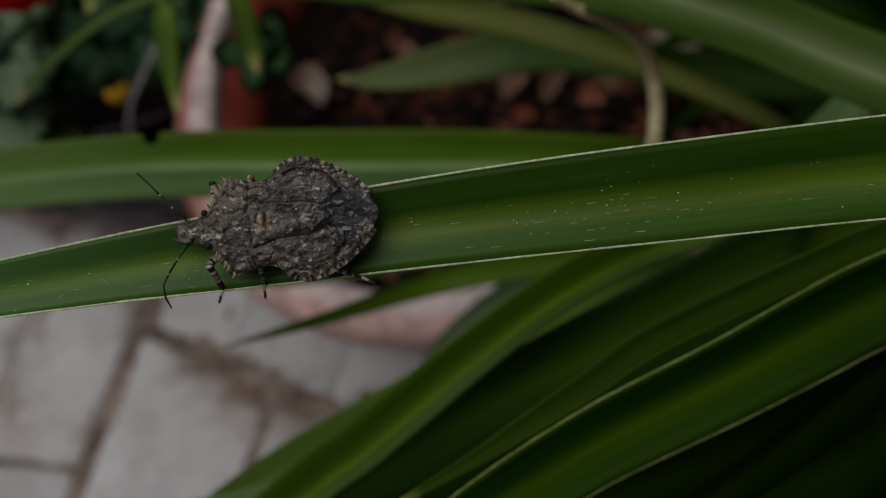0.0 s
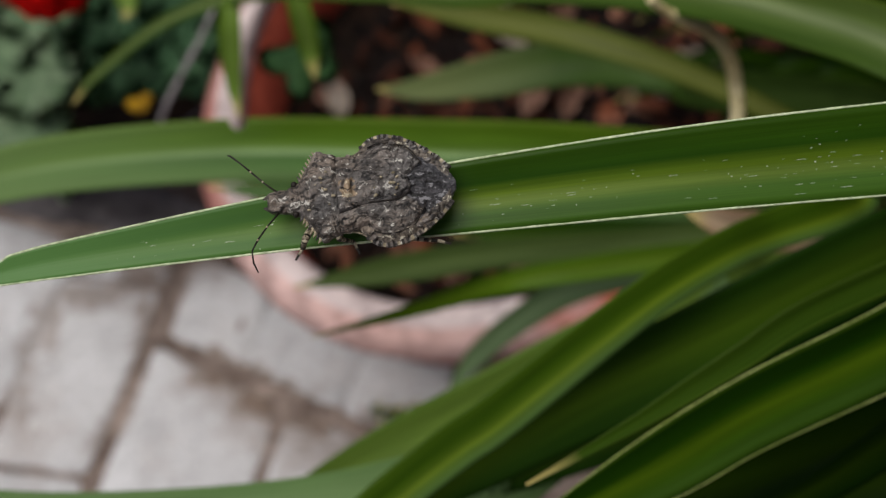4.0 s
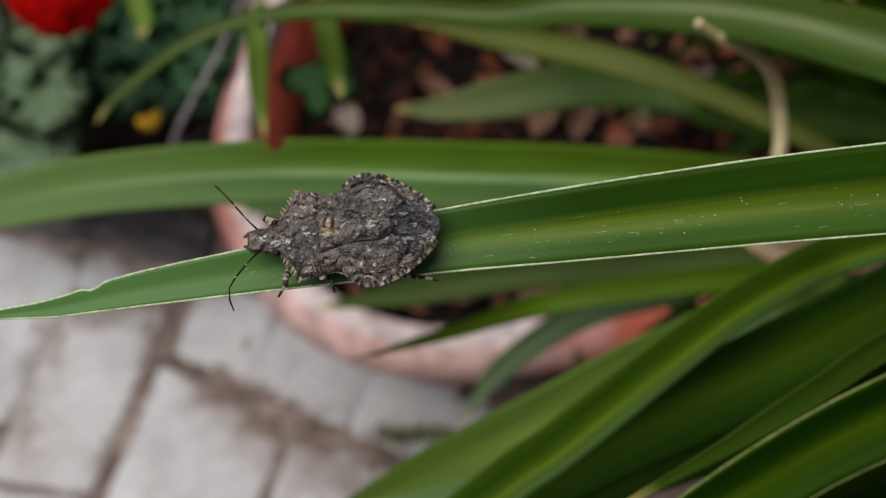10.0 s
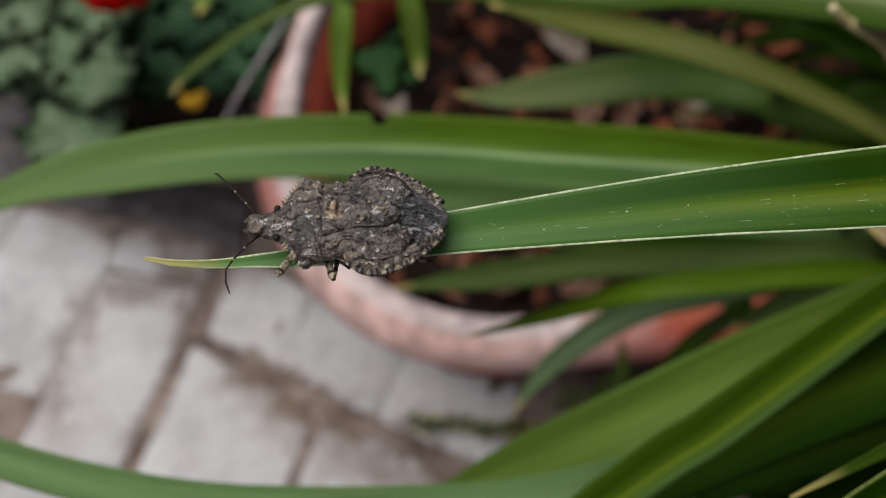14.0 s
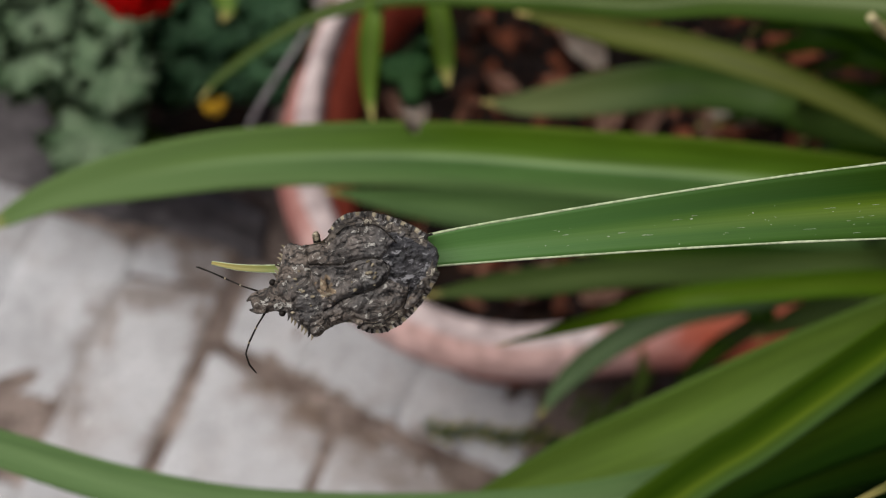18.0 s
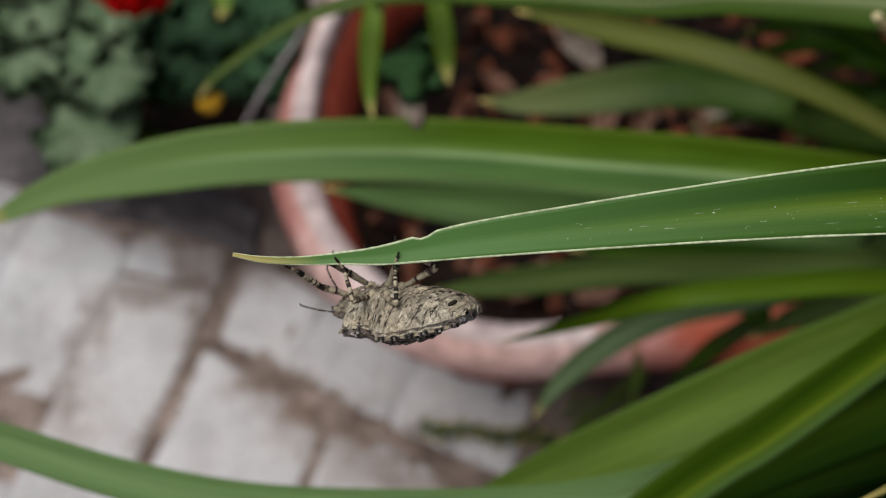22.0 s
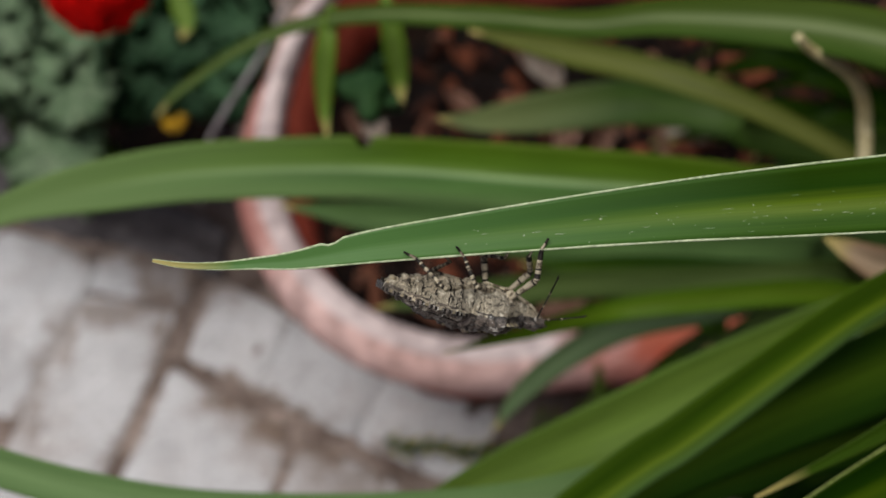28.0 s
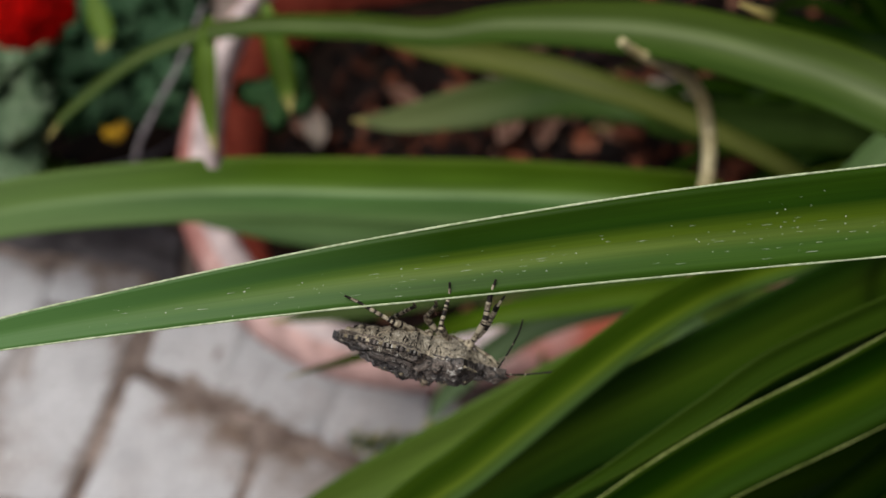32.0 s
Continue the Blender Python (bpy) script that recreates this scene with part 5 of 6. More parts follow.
for sgn in (1, -1):
    back_patch("wing_cover", 2.0, -5.6, lambda x: max(SCUT(x) + 0.02, 0.35 + 0.9 * max(0, -3.4 - x)), cover_edge, ["bug_back"], 0.42, 0.36, sgn, 12 + sgn, 120, 50)
    back_patch("flank_plate", 0.3, -7.8, lambda x: max(HALF(x) - 1.3, 0.1), lambda x: HALF(x) - 0.2, ["bug_flank"], 0.14, 0.3, sgn, 20 + sgn, 120, 16, 1.6)
back_patch("wing_membrane", -3.4, -8.3, lambda x: -max(0.3, HALF(x) - 0.6), lambda x: max(0.3, HALF(x) - 0.6), ["bug_membrane"], 0.02, 0.06, seed=31, nx=60, ny=56, scale=1.8, ridges=0.11, label="dark veined wing membrane with grey gloss")


# rounded tubercles over the plates, leaning backwards
def tubercles(count, x0, x1, inner, outer, sgn, seed, mat, lift, size):
    r = random.Random(seed)
    b = bmesh.new()
    for k in range(count):
        x = r.uniform(x0, x1)
        a, o = inner(x), outer(x)
        if o - a < 0.3:
            continue
        y = r.uniform(a + 0.1, o - 0.1)
        w = max(HALF(x), 0.3)
        z = TOP(x) * (1 - 0.72 * min(1, abs(y) / w) ** 2.4) + lift
        q = size * r.uniform(0.6, 1.35)
        m = Matrix.Translation((x, sgn * y, z)) @ pose(0, 0, 0, -18 * sgn * y / w, r.uniform(8, 30), r.uniform(-35, 35)) @ Matrix.Diagonal((q * 1.5, q * 0.9, q * 1.1, 1))
        rings = []
        for el in (-0.25, 0.35, 0.85, 1.25):
            rings.append([b.verts.new(m @ Vector((math.cos(el) * math.cos(az) * (1 + 0.2 * r.uniform(-1, 1)), math.cos(el) * math.sin(az), math.sin(el))) * 0.001) for az in [math.pi * h / 4 for h in range(8)]])
        for p, q2 in zip(rings, rings[1:]):
            for h in range(8):
                b.faces.new((p[h], p[(h + 1) % 8], q2[(h + 1) % 8], q2[h])).smooth = True
        b.faces.new(rings[-1]).smooth = True
    tagged(part("bump_layer", b, mat, bug, "rounded bumps over the shell"), kind="stuff")


tubercles(14, 5.2, 2.2, lambda x: -HALF(x) + 0.3, lambda x: HALF(x) - 0.3, 1, 51, "bug_back", 0.34, 0.2)
tubercles(9, 1.8, -4.0, lambda x: -SCUT(x), SCUT, 1, 52, "bug_back", 0.62, 0.2)
tubercles(10, -1.2, -3.6, lambda x: -SCUT(x), SCUT, 1, 57, "bug_cream", 0.8, 0.13)
tubercles(9, 4.8, 2.2, lambda x: -2.2, lambda x: 2.2, 1, 58, "bug_cream", 0.55, 0.12)
for sgn in (1, -1):
    tubercles(10, 1.6, -5.2, lambda x: max(SCUT(x), 0.35 + 0.9 * max(0, -3.4 - x)), cover_edge, sgn, 53 + sgn, "bug_back", 0.42, 0.2)
    tubercles(10, -0.4, -7.2, lambda x: HALF(x) - 1.2, lambda x: HALF(x) - 0.3, sgn, 55 + 2 * sgn, "bug_back", 0.2, 0.24)
    # dark seams between the plates
    for seam in ([(x, SCUT(x) + 0.05) for x in np.linspace(-0.6, -4.3, 24)], [(x, cover_edge(x) + 0.08) for x in np.linspace(-0.9, -5.5, 30)]):
        b = bmesh.new()
        path = []
        for x, y in seam:
            w = max(HALF(x), 0.3)
            path.append((x * 0.001, sgn * y * 0.001, (TOP(x) * (1 - 0.72 * min(1, abs(y) / w) ** 2.4) + 0.42) * 0.001))
        tube(b, path, [0.00007 * (0.6 + 0.8 * abs(noise.noise((k * 0.5, x, sgn)))) for k in range(len(path))], 6)
        part("seam", b, "bug_dark", bug, "dark groove between two plates", True)
    for k in range(5):
        x = -0.9 - 1.35 * k
        b = bmesh.new()
        path = [((x - 0.15 * q) * 0.001, sgn * (HALF(x) - 1.15 + 0.95 * q) * 0.001, (TOP(x) * (0.62 - 0.3 * q) + 0.2) * 0.001) for q in (0, 0.3, 0.6, 1)]
        tube(b, path, 0.00006, 6)
        part("seam", b, "bug_dark", bug, "dark groove between two plates", True)
    # lobes at the front of the head
    b = bmesh.new()
    tube(b, [(0.0070, sgn * 0.0007, 0.0004), (0.0080, sgn * 0.0006, 0.0003), (0.0086, sgn * 0.0004, 0.0002)], [0.00035, 0.0003, 0.00008], 8)
    part("head_lobe", b, "bug_back", bug, "", True)
# belly, ridged across
b = bmesh.new()
grid = []
for i in range(121):
    x = 8.15 - 15.85 * i / 120
    w = max(HALF(x) - 0.03, 0.2) * (1 if x > -6.9 else math.sqrt(max(0.02, (7.72 + x) / 0.82)))
    row = []
    for j in range(49):
        y = w * (-1 + 2 * j / 48)
        z = TOP(x) * 0.22 - (BELLY(x) + TOP(x) * 0.2) * (1 - (abs(y) / w) ** 2.2)
        seg = math.sin(2 * math.pi * x / 1.25 + 0.5 * (y / w) ** 2)
        z -= (0.07 * seg + 0.05 * min(0.0, math.cos(2 * math.pi * x / 1.25) + 0.55)) * (x < 1.5) + 0.17 * knobs(x, y, 1.7, 40) * (0.7 if x < 1.5 else 1.6)
        row.append(b.verts.new((x * 0.001, y * 0.001, z * 0.001)))
    grid.append(row)
for p, q in zip(grid, grid[1:]):
    for j in range(48):
        f = b.faces.new((p[j], q[j], q[j + 1], p[j + 1]))
        f.smooth = True
part("belly", b, "bug_belly", bug, "pale mottled beige belly")
# broken dark strokes across the belly plates
rr = random.Random(77)
b = bmesh.new()
for k in range(230):
    v0 = rr.uniform(-0.9, 0.85)
    xs = (0.6 - 1.25 * rr.randrange(6) + rr.gauss(0, 0.06)) if k % 3 else rr.uniform(-6.0, 3.5)
    span, path = rr.uniform(0.06, 0.22), []
    for q in range(5):
        v = min(0.95, v0 + span * q / 4)
        x = xs - 0.35 * v * v + 0.14 * noise.noise((q * 1.3, k, 5))
        w = max(HALF(x) - 0.03, 0.2)
        z = TOP(x) * 0.22 - (BELLY(x) + TOP(x) * 0.2) * (1 - abs(v) ** 2.2)
        path.append((x * 0.001, v * w * 0.001, (z - 0.07) * 0.001))
    tube(b, path, [0.00001, 0.00005, 0.00006, 0.00004, 0.00001], 5)
tagged(part("belly_marking", b, "bug_dark", bug, "broken dark strokes across the belly"), kind="stuff")
for nm, mat, text, x, y, z, r, flat in (
        ("tail_pit", "bug_dark", "black pit at the tail", -6.35, 0.0, -1.02, 0.55, (0.5, 1.15, 0.35)),
        ("tail_plate", "bug_cream", "pale folded plate at the tail", -6.95, 0.0, -0.75, 0.85, (0.4, 1.35, 0.3)),
        ("tail_plate", "bug_cream", "pale folded plate at the tail", -5.75, 0.0, -1.18, 0.6, (0.35, 1.3, 0.4)),
        ("tail_plate", "bug_cream", "pale folded plate at the tail", -7.3, 0.62, -0.3, 0.45, (0.7, 1.0, 0.5)),
        ("tail_plate", "bug_cream", "pale folded plate at the tail", -7.3, -0.62, -0.3, 0.45, (0.7, 1.0, 0.5)),
        ("tail_pit", "bug_dark", "black pit at the tail", -7.3, 0.0, -0.35, 0.3, (0.8, 1.0, 0.5))):
    b = bmesh.new()
    bmesh.ops.create_uvsphere(b, u_segments=14, v_segments=10, radius=0.001 * r)
    for v in b.verts:
        v.co *= 1 + 0.16 * noise.noise(v.co * 2500 + Vector((x, y, 0)))
    o = part(nm, b, mat, bug, text, True)
    o.matrix_basis = Matrix.Translation((x * 0.001, y * 0.001, z * 0.001)) @ Matrix.Diagonal((*flat, 1))
# beak folded along the breast, and the hip joints
b = bmesh.new()
tube(b, [(0.0076, 0, -0.0006), (0.0066, 0, -0.0013), (0.0045, 0, -0.0021), (0.0018, 0, -0.0025)], [0.00022, 0.0002, 0.00016, 0.00006], 8)
part("beak", b, "bug_leg", bug, "slender pale beak folded back", True)
for sgn in (1, -1):
    for x in (4.2, 2.1, 0.3):
        b = bmesh.new()
        bmesh.ops.create_uvsphere(b, u_segments=12, v_segments=8, radius=0.0006)
        o = part("hip", b, "bug_leg", bug, "", True)
        o.matrix_basis = Matrix.Translation((x * 0.001, sgn * 0.001, -0.0019)) @ Matrix.Diagonal((0.85, 1.0, 0.8, 1))
for sgn in (1, -1):
    b = bmesh.new()
    bmesh.ops.create_uvsphere(b, u_segments=12, v_segments=8, radius=0.0003)
    o = part("eye", b, "bug_dark", bug, "small dark eye", True)
    o.location = (0.0058, sgn * 0.00135, 0.0005)
    # teeth along the shoulder
    for k in range(8):
        u = (k + 0.5) / 8
        x = 5.3 + (3.65 - 5.3) * u
        y = HALF(x)
        b = bmesh.new()
        tube(b, [(x * 0.001, sgn * (y - 0.25) * 0.001, 0.0005), ((x + 0.12) * 0.001, sgn * (y + 0.05) * 0.001, 0.00055), ((x + 0.3) * 0.001, sgn * (y + 0.3) * 0.001, 0.0006)], [0.00020, 0.00012, 0.00003], 6)
        part("tooth", b, "bug_cream" if k % 3 else "bug_back", bug)
    # banded plates along the rim of the abdomen
    rr = random.Random(5 + sgn)
    xb, turn = -0.15, 0
    while xb > -7.9:
        xa = xb
        look_of, wide, bulge, high = (("bug_dark", 0.24, 0.15, 0.27), ("bug_back", 0.14, 0.10, 0.26), ("bug_cream", 0.34, 0.09, 0.17), ("bug_back", 0.13, 0.10, 0.24), ("bug_dark", 0.20, 0.12, 0.25), ("bug_back", 0.22, 0.12, 0.28))[turn % 6]
        turn += 1
        a = Vector((xa, HALF(xa)))
        slope = abs(HALF(xa - 0.1) - HALF(xa)) / 0.1
        xb = xa - wide * rr.uniform(0.8, 1.2) / math.sqrt(1 + slope * slope)
        c = Vector((xb, HALF(xb)))
        bulge *= rr.uniform(0.7, 1.2)
        b = bmesh.new()
        t = (c - a)
        nrm = Vector((t.y, -t.x)).normalized()
        if nrm.y < 0:
            nrm = -nrm
        zc = TOP((xa + xb) / 2) * 0.25
        vs = []
        for z in (zc + high, zc - 0.08):
            for q, o in ((a, -0.3), (c, -0.3), (c, bulge * 0.6), ((a + c) / 2, bulge), (a, bulge * 0.6)):
                p = q + nrm * o
                vs.append(b.verts.new((p.x * 0.001, sgn * p.y * 0.001, (z + (0.08 if o < 0 else 0)) * 0.001)))
        b.faces.new(vs[:5])
        b.faces.new(vs[5:][::-1])
        for j in range(5):
            b.faces.new((vs[j], vs[(j + 1) % 5], vs[5 + (j + 1) % 5], vs[5 + j]))
        bmesh.ops.recalc_face_normals(b, faces=b.faces[:])
        part("rim_plate", b, look_of, bug)
LEGS = []
for sgn in (1, -1):
    for j, (x, lf, lt, lo) in enumerate(((4.3, 3.1, 2.9, 1.3), (2.2, 3.2, 3.0, 1.3), (0.4, 3.9, 3.9, 1.3))):
        leg = new("leg")
        limbs = []
        for nm, ln, r0, r1, bands in (("femur", lf, 0.23, 0.35, 5), ("tibia", lt, 0.29 if j == 0 else 0.22, 0.25 if j == 0 else 0.17, 6), ("foot", lo, 0.15, 0.10, 3)):
            b = bmesh.new()
            steps = bands * 3
            rad = [(r0 + (r1 - r0) * k / steps) * 0.001 * (1 + 0.22 * noise.noise((k * 1.7, x, sgn))) for k in range(steps + 1)]
            if nm == "femur":
                rad[-1] *= 0.6
            for k in range(steps):
                mark = noise.noise((k * 0.63, x * 3.1, sgn * 5 + ln))
                dark = (nm == "foot" and k > 4) or (nm == "tibia" and (mark > 0.05 or k > steps - 4)) or (nm == "femur" and mark > 0.28)
                tube(b, [(0.001 * ln * k / steps, 0, 0), (0.001 * ln * (k + 1) / steps, 0, 0)], rad[k:k + 2], 8, k in (0, steps - 1), 1 if dark else 0)
            bmesh.ops.remove_doubles(b, verts=b.verts[:], dist=0.000001)
            limbs.append(obj(nm, b, ["bug_leg", "bug_dark"], leg, "", True))
        hip = Vector((x, sgn * 1.2, -1.8)) * 0.001
        leg.parent = bug
        leg.location = hip
        LEGS.append((limbs, sgn, j, hip, lf * 0.001, lt * 0.001, lo * 0.001))
ANTENNAE = []
for sgn in (1, -1):
    ant = new("antenna")
    b = bmesh.new()
    tube(b, [(0, 0, 0), (0.0012, sgn * 0.0010, 0.0002), (0.0023, sgn * 0.0021, 0.0003)], [0.00010, 0.00007, 0.00009], 6)
    o1 = obj("antenna_base", b, "bug_dark", ant, "", True)
    b = bmesh.new()
    tip = [(0.0023, 0.0021, 0.0003), (0.0030, 0.0030, 0.0003), (0.0031, 0.0040, 0.0001), (0.0029, 0.0049, -0.0002)] if sgn > 0 else [(0.0023, 0.0021, 0.0003), (0.0032, 0.0030, 0.0003), (0.0041, 0.0038, 0.0003), (0.0043, 0.0039, 0.0002)]
    tube(b, [(q[0], sgn * q[1], q[2]) for q in tip], [0.00009, 0.00007, 0.00009, 0.00006], 6)
    o2 = obj("antenna_tip", b, "bug_dark", ant, "", True)
    for q in (0, 1):
        b = bmesh.new()
        c, d = (Vector((0.0023, sgn * 0.0021, 0.0003)), Vector((0.0012, sgn * 0.0010, 0.0002)))
        e = c.lerp(d, 0.9 * q)
        tube(b, [e, e + (c - d) * 0.10], [0.0001, 0.0001], 6)
        obj("antenna_ring", b, "bug_cream", ant, "pale ring at a joint of the antenna", True)
    ant.parent = bug
    ANTENNAE.append((ant, sgn))


BUG_ROWS = [
    (0.00, (0.04525, 0.04387, 0.87013, -20.55, 1.19, -177.93)),
    (0.50, (0.04144, 0.04348, 0.86990, -20.58, 0.90, -178.62)),
    (1.00, (0.03877, 0.04373, 0.87005, -20.91, 1.15, -177.74)),
    (1.50, (0.03492, 0.04323, 0.86990, -21.10, 0.45, -179.60)),
    (2.00, (0.03164, 0.04295, 0.86964, -21.30, -0.18, -181.39)),
    (2.50, (0.03146, 0.04358, 0.86991, -21.46, 0.60, -180.27)),
    (4.50, (0.03124, 0.04320, 0.86978, -7.50, 2.27, -177.52)),
    (5.00, (0.03109, 0.04343, 0.86988, -7.84, 1.78, -179.30)),
    (6.00, (0.02584, 0.04293, 0.86956, -7.79, 1.45, -179.97)),
    (7.00, (0.02204, 0.04253, 0.86937, -7.99, 1.36, -179.88)),
    (8.00, (0.02193, 0.04276, 0.86960, -8.11, 1.52, -179.52)),
    (9.00, (0.02190, 0.04257, 0.86946, -8.02, 1.92, -178.71)),
    (10.00, (0.02018, 0.04270, 0.86956, -8.29, 2.11, -178.13)),
    (10.50, (0.01834, 0.04316, 0.86980, 3.00, 1.78, -177.96)),
    (11.00, (0.01500, 0.04230, 0.86945, 3.00, 2.15, -177.18)),
    (12.00, (0.00984, 0.04222, 0.86937, 3.00, 2.22, -176.41)),
    (13.00, (0.00260, 0.04132, 0.86902, 3.00, 1.50, -177.32)),
    (13.50, (0.00040, 0.04059, 0.86866, 3.00, 0.86, -179.19)),
    (15.50, (-0.00744, 0.03996, 0.86841, 6.66, 1.82, -176.39)),
    (16.00, (-0.00831, 0.03994, 0.86845, 6.49, 0.37, -179.05)),
    (16.40, (-0.00805, 0.03967, 0.86830, 6.32, 2.92, -173.82)),
    (16.70, (-0.00836, 0.03873, 0.86787, -13.69, 10.02, -172.07)),
    (17.00, (-0.00772, 0.03713, 0.86714, -30.91, 15.27, -174.34)),
    (17.50, (-0.00814, 0.03699, 0.86712, -30.92, 16.10, -172.22)),
    (18.00, (-0.00781, 0.03649, 0.86690, -30.91, 16.63, -170.85)),
    (18.50, (-0.00681, 0.03603, 0.86665, -31.33, 19.73, -171.60)),
    (18.60, (-0.00611, 0.03563, 0.86622, -87.12, 18.04, -175.36)),
    (18.70, (-0.00559, 0.03615, 0.86314, -115.00, 19.49, -179.45)),
    (19.00, (-0.00556, 0.03690, 0.86073, -107.00, 21.50, -175.31)),
    (19.50, (-0.00530, 0.03742, 0.86097, -113.00, 19.98, -178.79)),
    (20.00, (-0.00670, 0.03657, 0.86059, -122.00, 25.46, -181.37)),
    (20.50, (-0.00713, 0.03646, 0.86056, -130.18, 32.13, -182.46)),
    (21.00, (-0.00628, 0.03655, 0.86057, -140.54, 36.62, -193.40)),
    (21.50, (-0.00564, 0.03592, 0.86027, -141.45, 36.82, -197.50)),
    (22.00, (-0.00505, 0.03548, 0.86005, -141.14, 37.58, -201.00)),
    (22.50, (-0.00619, 0.03614, 0.86036, -156.51, 33.38, -225.60)),
    (23.00, (-0.00541, 0.03663, 0.86056, -166.60, 38.08, -248.00)),
    (23.50, (-0.00493, 0.03602, 0.86027, -183.71, 39.01, -276.27)),
    (24.00, (-0.00408, 0.03598, 0.86023, -201.38, 34.59, -306.26)),
    (24.50, (-0.00474, 0.03599, 0.86024, -209.60, 30.44, -329.40)),
    (26.50, (0.00082, 0.03682, 0.86063, -234.00, 20.78, -371.22)),
    (27.00, (0.00372, 0.03645, 0.86046, -237.00, 20.08, -371.16)),
    (27.50, (0.00606, 0.03646, 0.86050, -238.00, 17.88, -371.00)),
    (28.00, (0.00942, 0.03657, 0.86060, -239.00, 15.26, -368.59)),
    (28.50, (0.01181, 0.03584, 0.86020, -241.00, 9.93, -366.33)),
    (29.00, (0.01506, 0.03645, 0.86048, -244.00, 12.88, -372.04)),
    (29.50, (0.01857, 0.03700, 0.86058, -248.00, 11.17, -375.64)),
    (30.00, (0.02188, 0.03651, 0.86024, -252.00, 10.84, -375.02)),
    (30.50, (0.02628, 0.03784, 0.86101, -256.00, 10.79, -374.67)),
    (31.00, (0.02984, 0.03713, 0.86055, -258.00, 9.45, -372.45)),
    (31.50, (0.03410, 0.03679, 0.86026, -258.00, 9.52, -372.53)),
    (32.00, (0.03864, 0.03663, 0.86053, -257.00, 10.68, -374.28)),
]
low_edge = min(LEAF_EDGES, key=lambda e: sum(p.y for p in e))
high_edge = max(LEAF_EDGES, key=lambda e: sum(p.y for p in e))
SWAY = ((0.0, 0.00084), (1.0, 0.00065), (2.5, 0.0003), (4.5, -0.0001), (6.0, -0.00017), (9.0, -0.00008), (13.0, 0.00021), (16.0, -0.00008), (19.0, 0.0), (25.0, -0.0001), (28.0, -0.00028), (30.0, 0.0002), (32.0, 0.00056))
# where the feet hold the blade while the bug hangs: seconds, then fore, middle and hind foot in mm along it
FACING_FEET = ((19, -14.4, -8.2, -2.0), (20, -14.4, -8.1, -1.9), (21, -16.8, -10.5, -5.1), (22, -16.5, -10.4, -5.2), (23, -10.2, -5.2, 0.8), (24, -2.0, -4.4, -6.7), (27, 10.7, 2.8, -4.1), (28, 17.8, 8.8, 3.8), (29, 23.7, 14.7, 10.8), (31, 38.1, 29.1, 26.6), (32, 46.2, 41.5, 32.2))
HIDDEN_FEET = ((19, -13.5, -9.1, -5.2), (20, -14.2, -8.6, -5.0), (21, -14.0, -7.5, -3.1), (22, -12.4, -8.4, -5.4), (23, -11.0, -6.9, -3.1), (24, 2.9, 0.9, -2.2), (27, 9.5, 6.9, -1.0), (28, 16.0, 14.1, 7.9), (29, 21.5, 19.6, 13.4), (31, 38.8, 33.8, 30.1), (32, 47.5, 40.6, 38.0))


def blade(x, share, t, off):
    """A place on the main leaf: x along it, a share of the way from its low to its high edge, off its surface."""
    lo, hi = [Vector([float(np.interp(x, [p.x for p in e[:160]], [p[k] for p in e[:160]])) for k in range(3)]) for e in (low_edge, high_edge)]
    d = float(np.interp(t, [q[0] for q in SWAY], [q[1] for q in SWAY]))
    return lo.lerp(hi, share) + FACE * off + Vector((0, -0.906 * d, -0.423 * d))


def feet_x(table, j, t):
    return 0.001 * float(np.interp(t, [q[0] for q in table], [q[j + 1] for q in table]))


def bug_at(t):
    """The bug's place and turn at a time, between its rows."""
    ts = [q[0] for q in BUG_ROWS]
    return pose(*[float(np.interp(t, ts, [q[1][k] for q in BUG_ROWS])) for k in range(6)])


def limb(a, b, side):
    """Pose that lays a limb from a towards b."""
    x = (b - a).normalized()
    z = x.cross(side).normalized()
    y = z.cross(x)
    m = Matrix((x, y, z)).transposed().to_4x4()
    m.translation = a
    return m


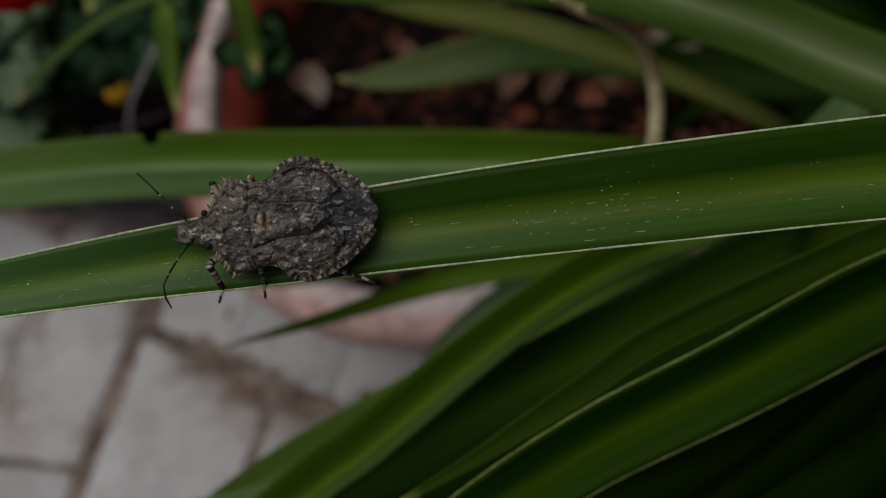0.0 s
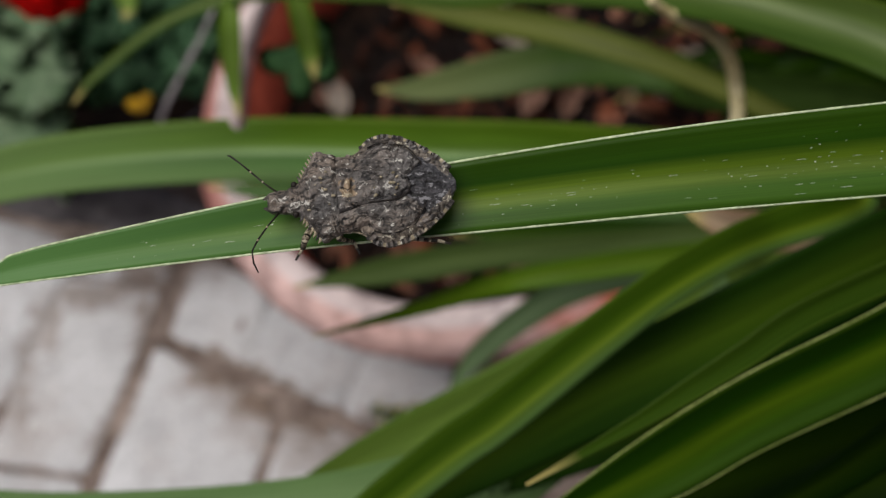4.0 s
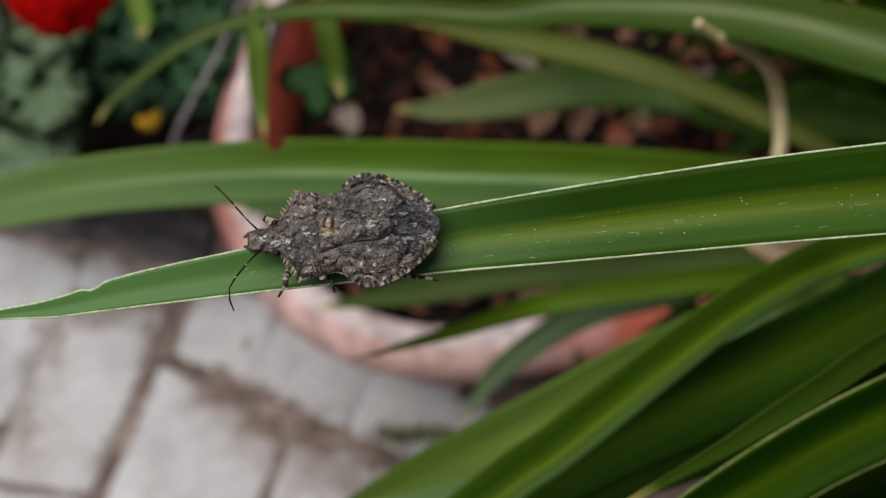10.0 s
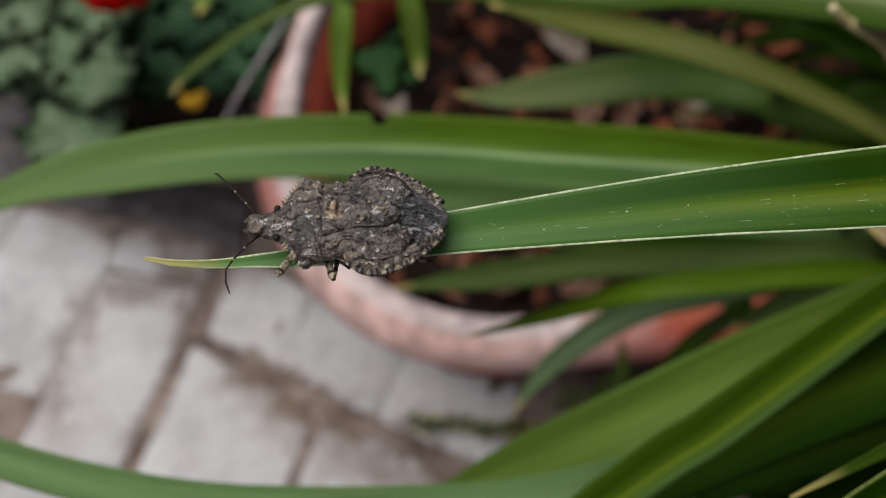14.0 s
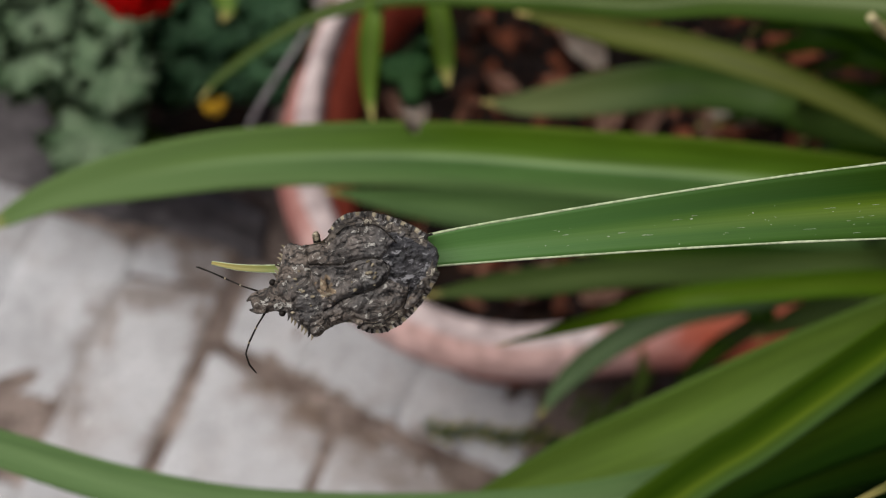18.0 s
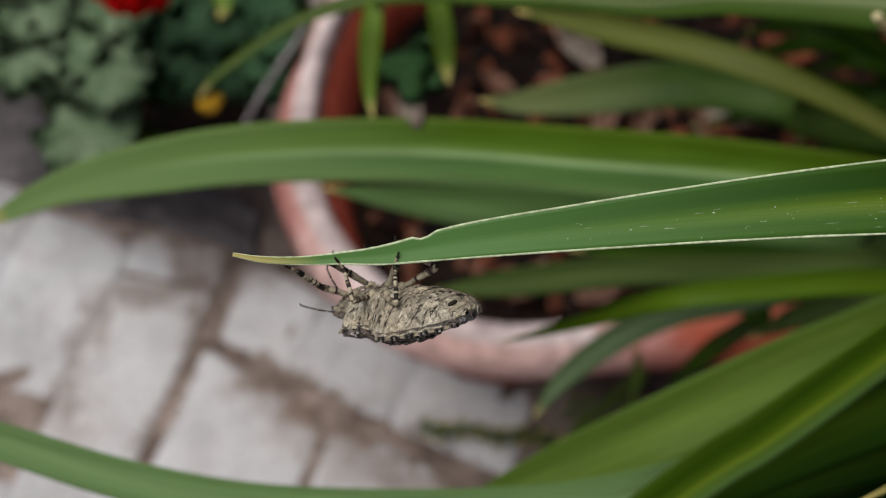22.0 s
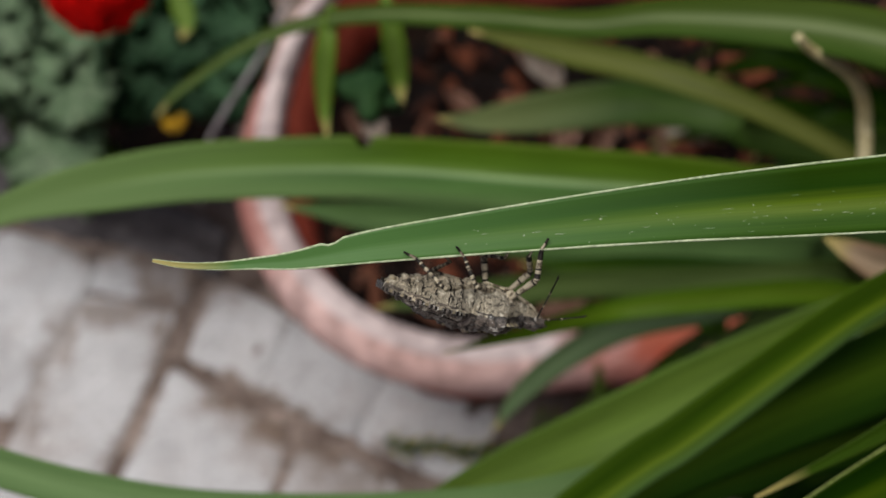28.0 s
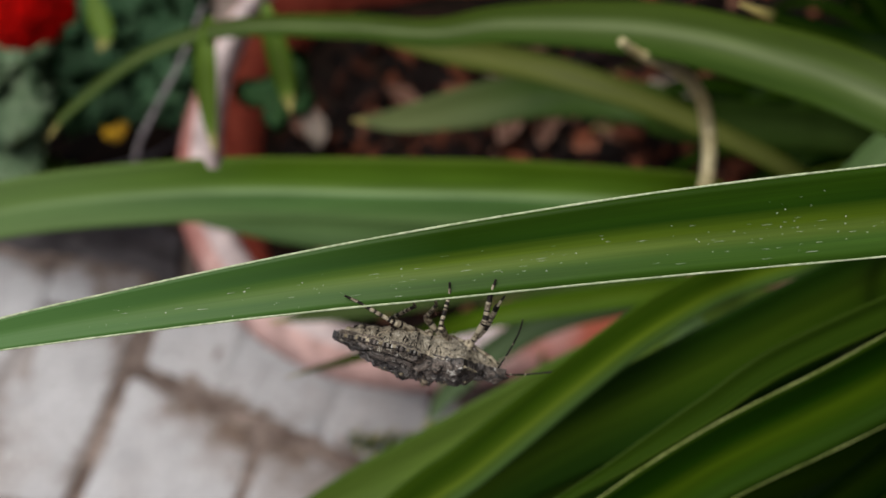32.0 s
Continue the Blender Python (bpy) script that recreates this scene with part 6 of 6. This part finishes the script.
def leg_rows(sgn, j, hip, lf, lt, lo):
    """Rows for femur, tibia and foot: walking on the blade, then clinging below its edge."""
    rows = ([], [], [])
    for k in range(129):
        t = k * 0.25
        busy = 0.25 if 4.5 <= t <= 9 else 1.0
        step = math.sin(t * 5.1 + j * 2.1 + (0 if sgn > 0 else math.pi))
        lift = max(0.0, math.cos(t * 5.1 + j * 2.1 + (0 if sgn > 0 else math.pi)))
        m = bug_at(t)
        turned = m.to_3x3()
        if t < 18.6:
            hip_w = m @ (hip * 1.03) + turned @ Vector(((1.3, -1.1, -7.6)[j] + 0.8 * busy * step, 0, 0)) * 0.001
            low = (turned @ Vector((0, sgn, 0))).y < 0
            grip = blade(max(hip_w.x, -0.017), -0.14 if low else 1.0, t, 0.0003 + 0.0006 * busy * lift)
            foot = (m.inverted() @ grip) / 1.03
            pole = Vector(((0.5, -0.1, -0.5)[j], sgn, 0.35))
        else:
            facing = min(1.0, max(0.0, 0.5 + 2.0 * (turned @ Vector((0, sgn, 0))).dot(FACE)))
            here = blade(feet_x(FACING_FEET, j, t) + 0.0003 * step, 0.45 if t < 22.5 else 0.2, t, 0.0003)
            there = blade(feet_x(HIDDEN_FEET, j, t) + 0.0003 * step, 1.25 if t < 24.5 else 0.05, t, -0.0003 if t < 24.5 else -0.0006)
            foot = (m.inverted() @ there.lerp(here, facing)) / 1.03
            pole = Vector(((0.7, -0.3, -0.9)[j], sgn * 0.6, 0.1))
        a = Vector()
        reach = foot - hip
        d = reach.normalized()
        foot_dir = (d + Vector((0, 0, 0.3 if t < 18.6 else 0))).normalized()
        far = reach.length - lo * 0.9
        far = min(max(far, abs(lf - lt) + 0.0006), (lf + lt) * 0.985)
        ankle = d * far
        c = (lf * lf + far * far - lt * lt) / (2 * lf * far)
        up = (pole - d * pole.dot(d)).normalized()
        knee = d * lf * c + up * lf * math.sqrt(max(0.0, 1 - c * c))
        tip = ankle + foot_dir * lo
        side = d.cross(up)
        for q, (p0, p1) in enumerate(((a, knee), (knee, ankle), (ankle, tip))):
            rows[q].append((t, limb(p0, p1, side)))
    return rows


def motions():
    """All that moves: the bug, the leaf's sway, the limbs and the antennae."""
    walk(bug, [(t, pose(*v)) for t, v in BUG_ROWS])
    walk(pale_leaf, [(t, pose(0, -0.92 * d, -0.39 * d)) for t, d in ((0.0, 0.0022), (1.0, 0.0020), (2.0, 0.0013), (2.5, 0.0012), (4.5, -0.0005), (6.0, -0.0001), (7.0, 0.0), (32.0, 0.0))])
    walk(main_leaf, [(t, pose(0, -0.906 * d, -0.423 * d)) for t, d in SWAY])
    for limbs, sgn, j, hip, lf, lt, lo in LEGS:
        for piece, rows in zip(limbs, leg_rows(sgn, j, hip, lf, lt, lo)):
            walk(piece, rows)
    for ant, sgn in ANTENNAE:
        rows = []
        for k in range(65):
            t = k * 0.5
            dip = float(np.interp(t, (18.4, 19, 20, 21, 22, 23, 24.5, 26, 32), (0, 15, 40, 5, 12, 40, 30, 15, 18) if sgn < 0 else (0, 95, 55, 70, 60, 50, 60, 95, 80)))
            rows.append((t, pose(0.0072, sgn * 0.0008, 0.0001, 0, dip + 5 * math.sin(t * 1.7 + sgn), 0) @ pose(0, 0, 0, 0, 0, (0 if t < 18.6 else -38 * sgn) + 8 * math.sin(t * 1.3 + sgn * 2))))
        walk(ant, rows)


motions()
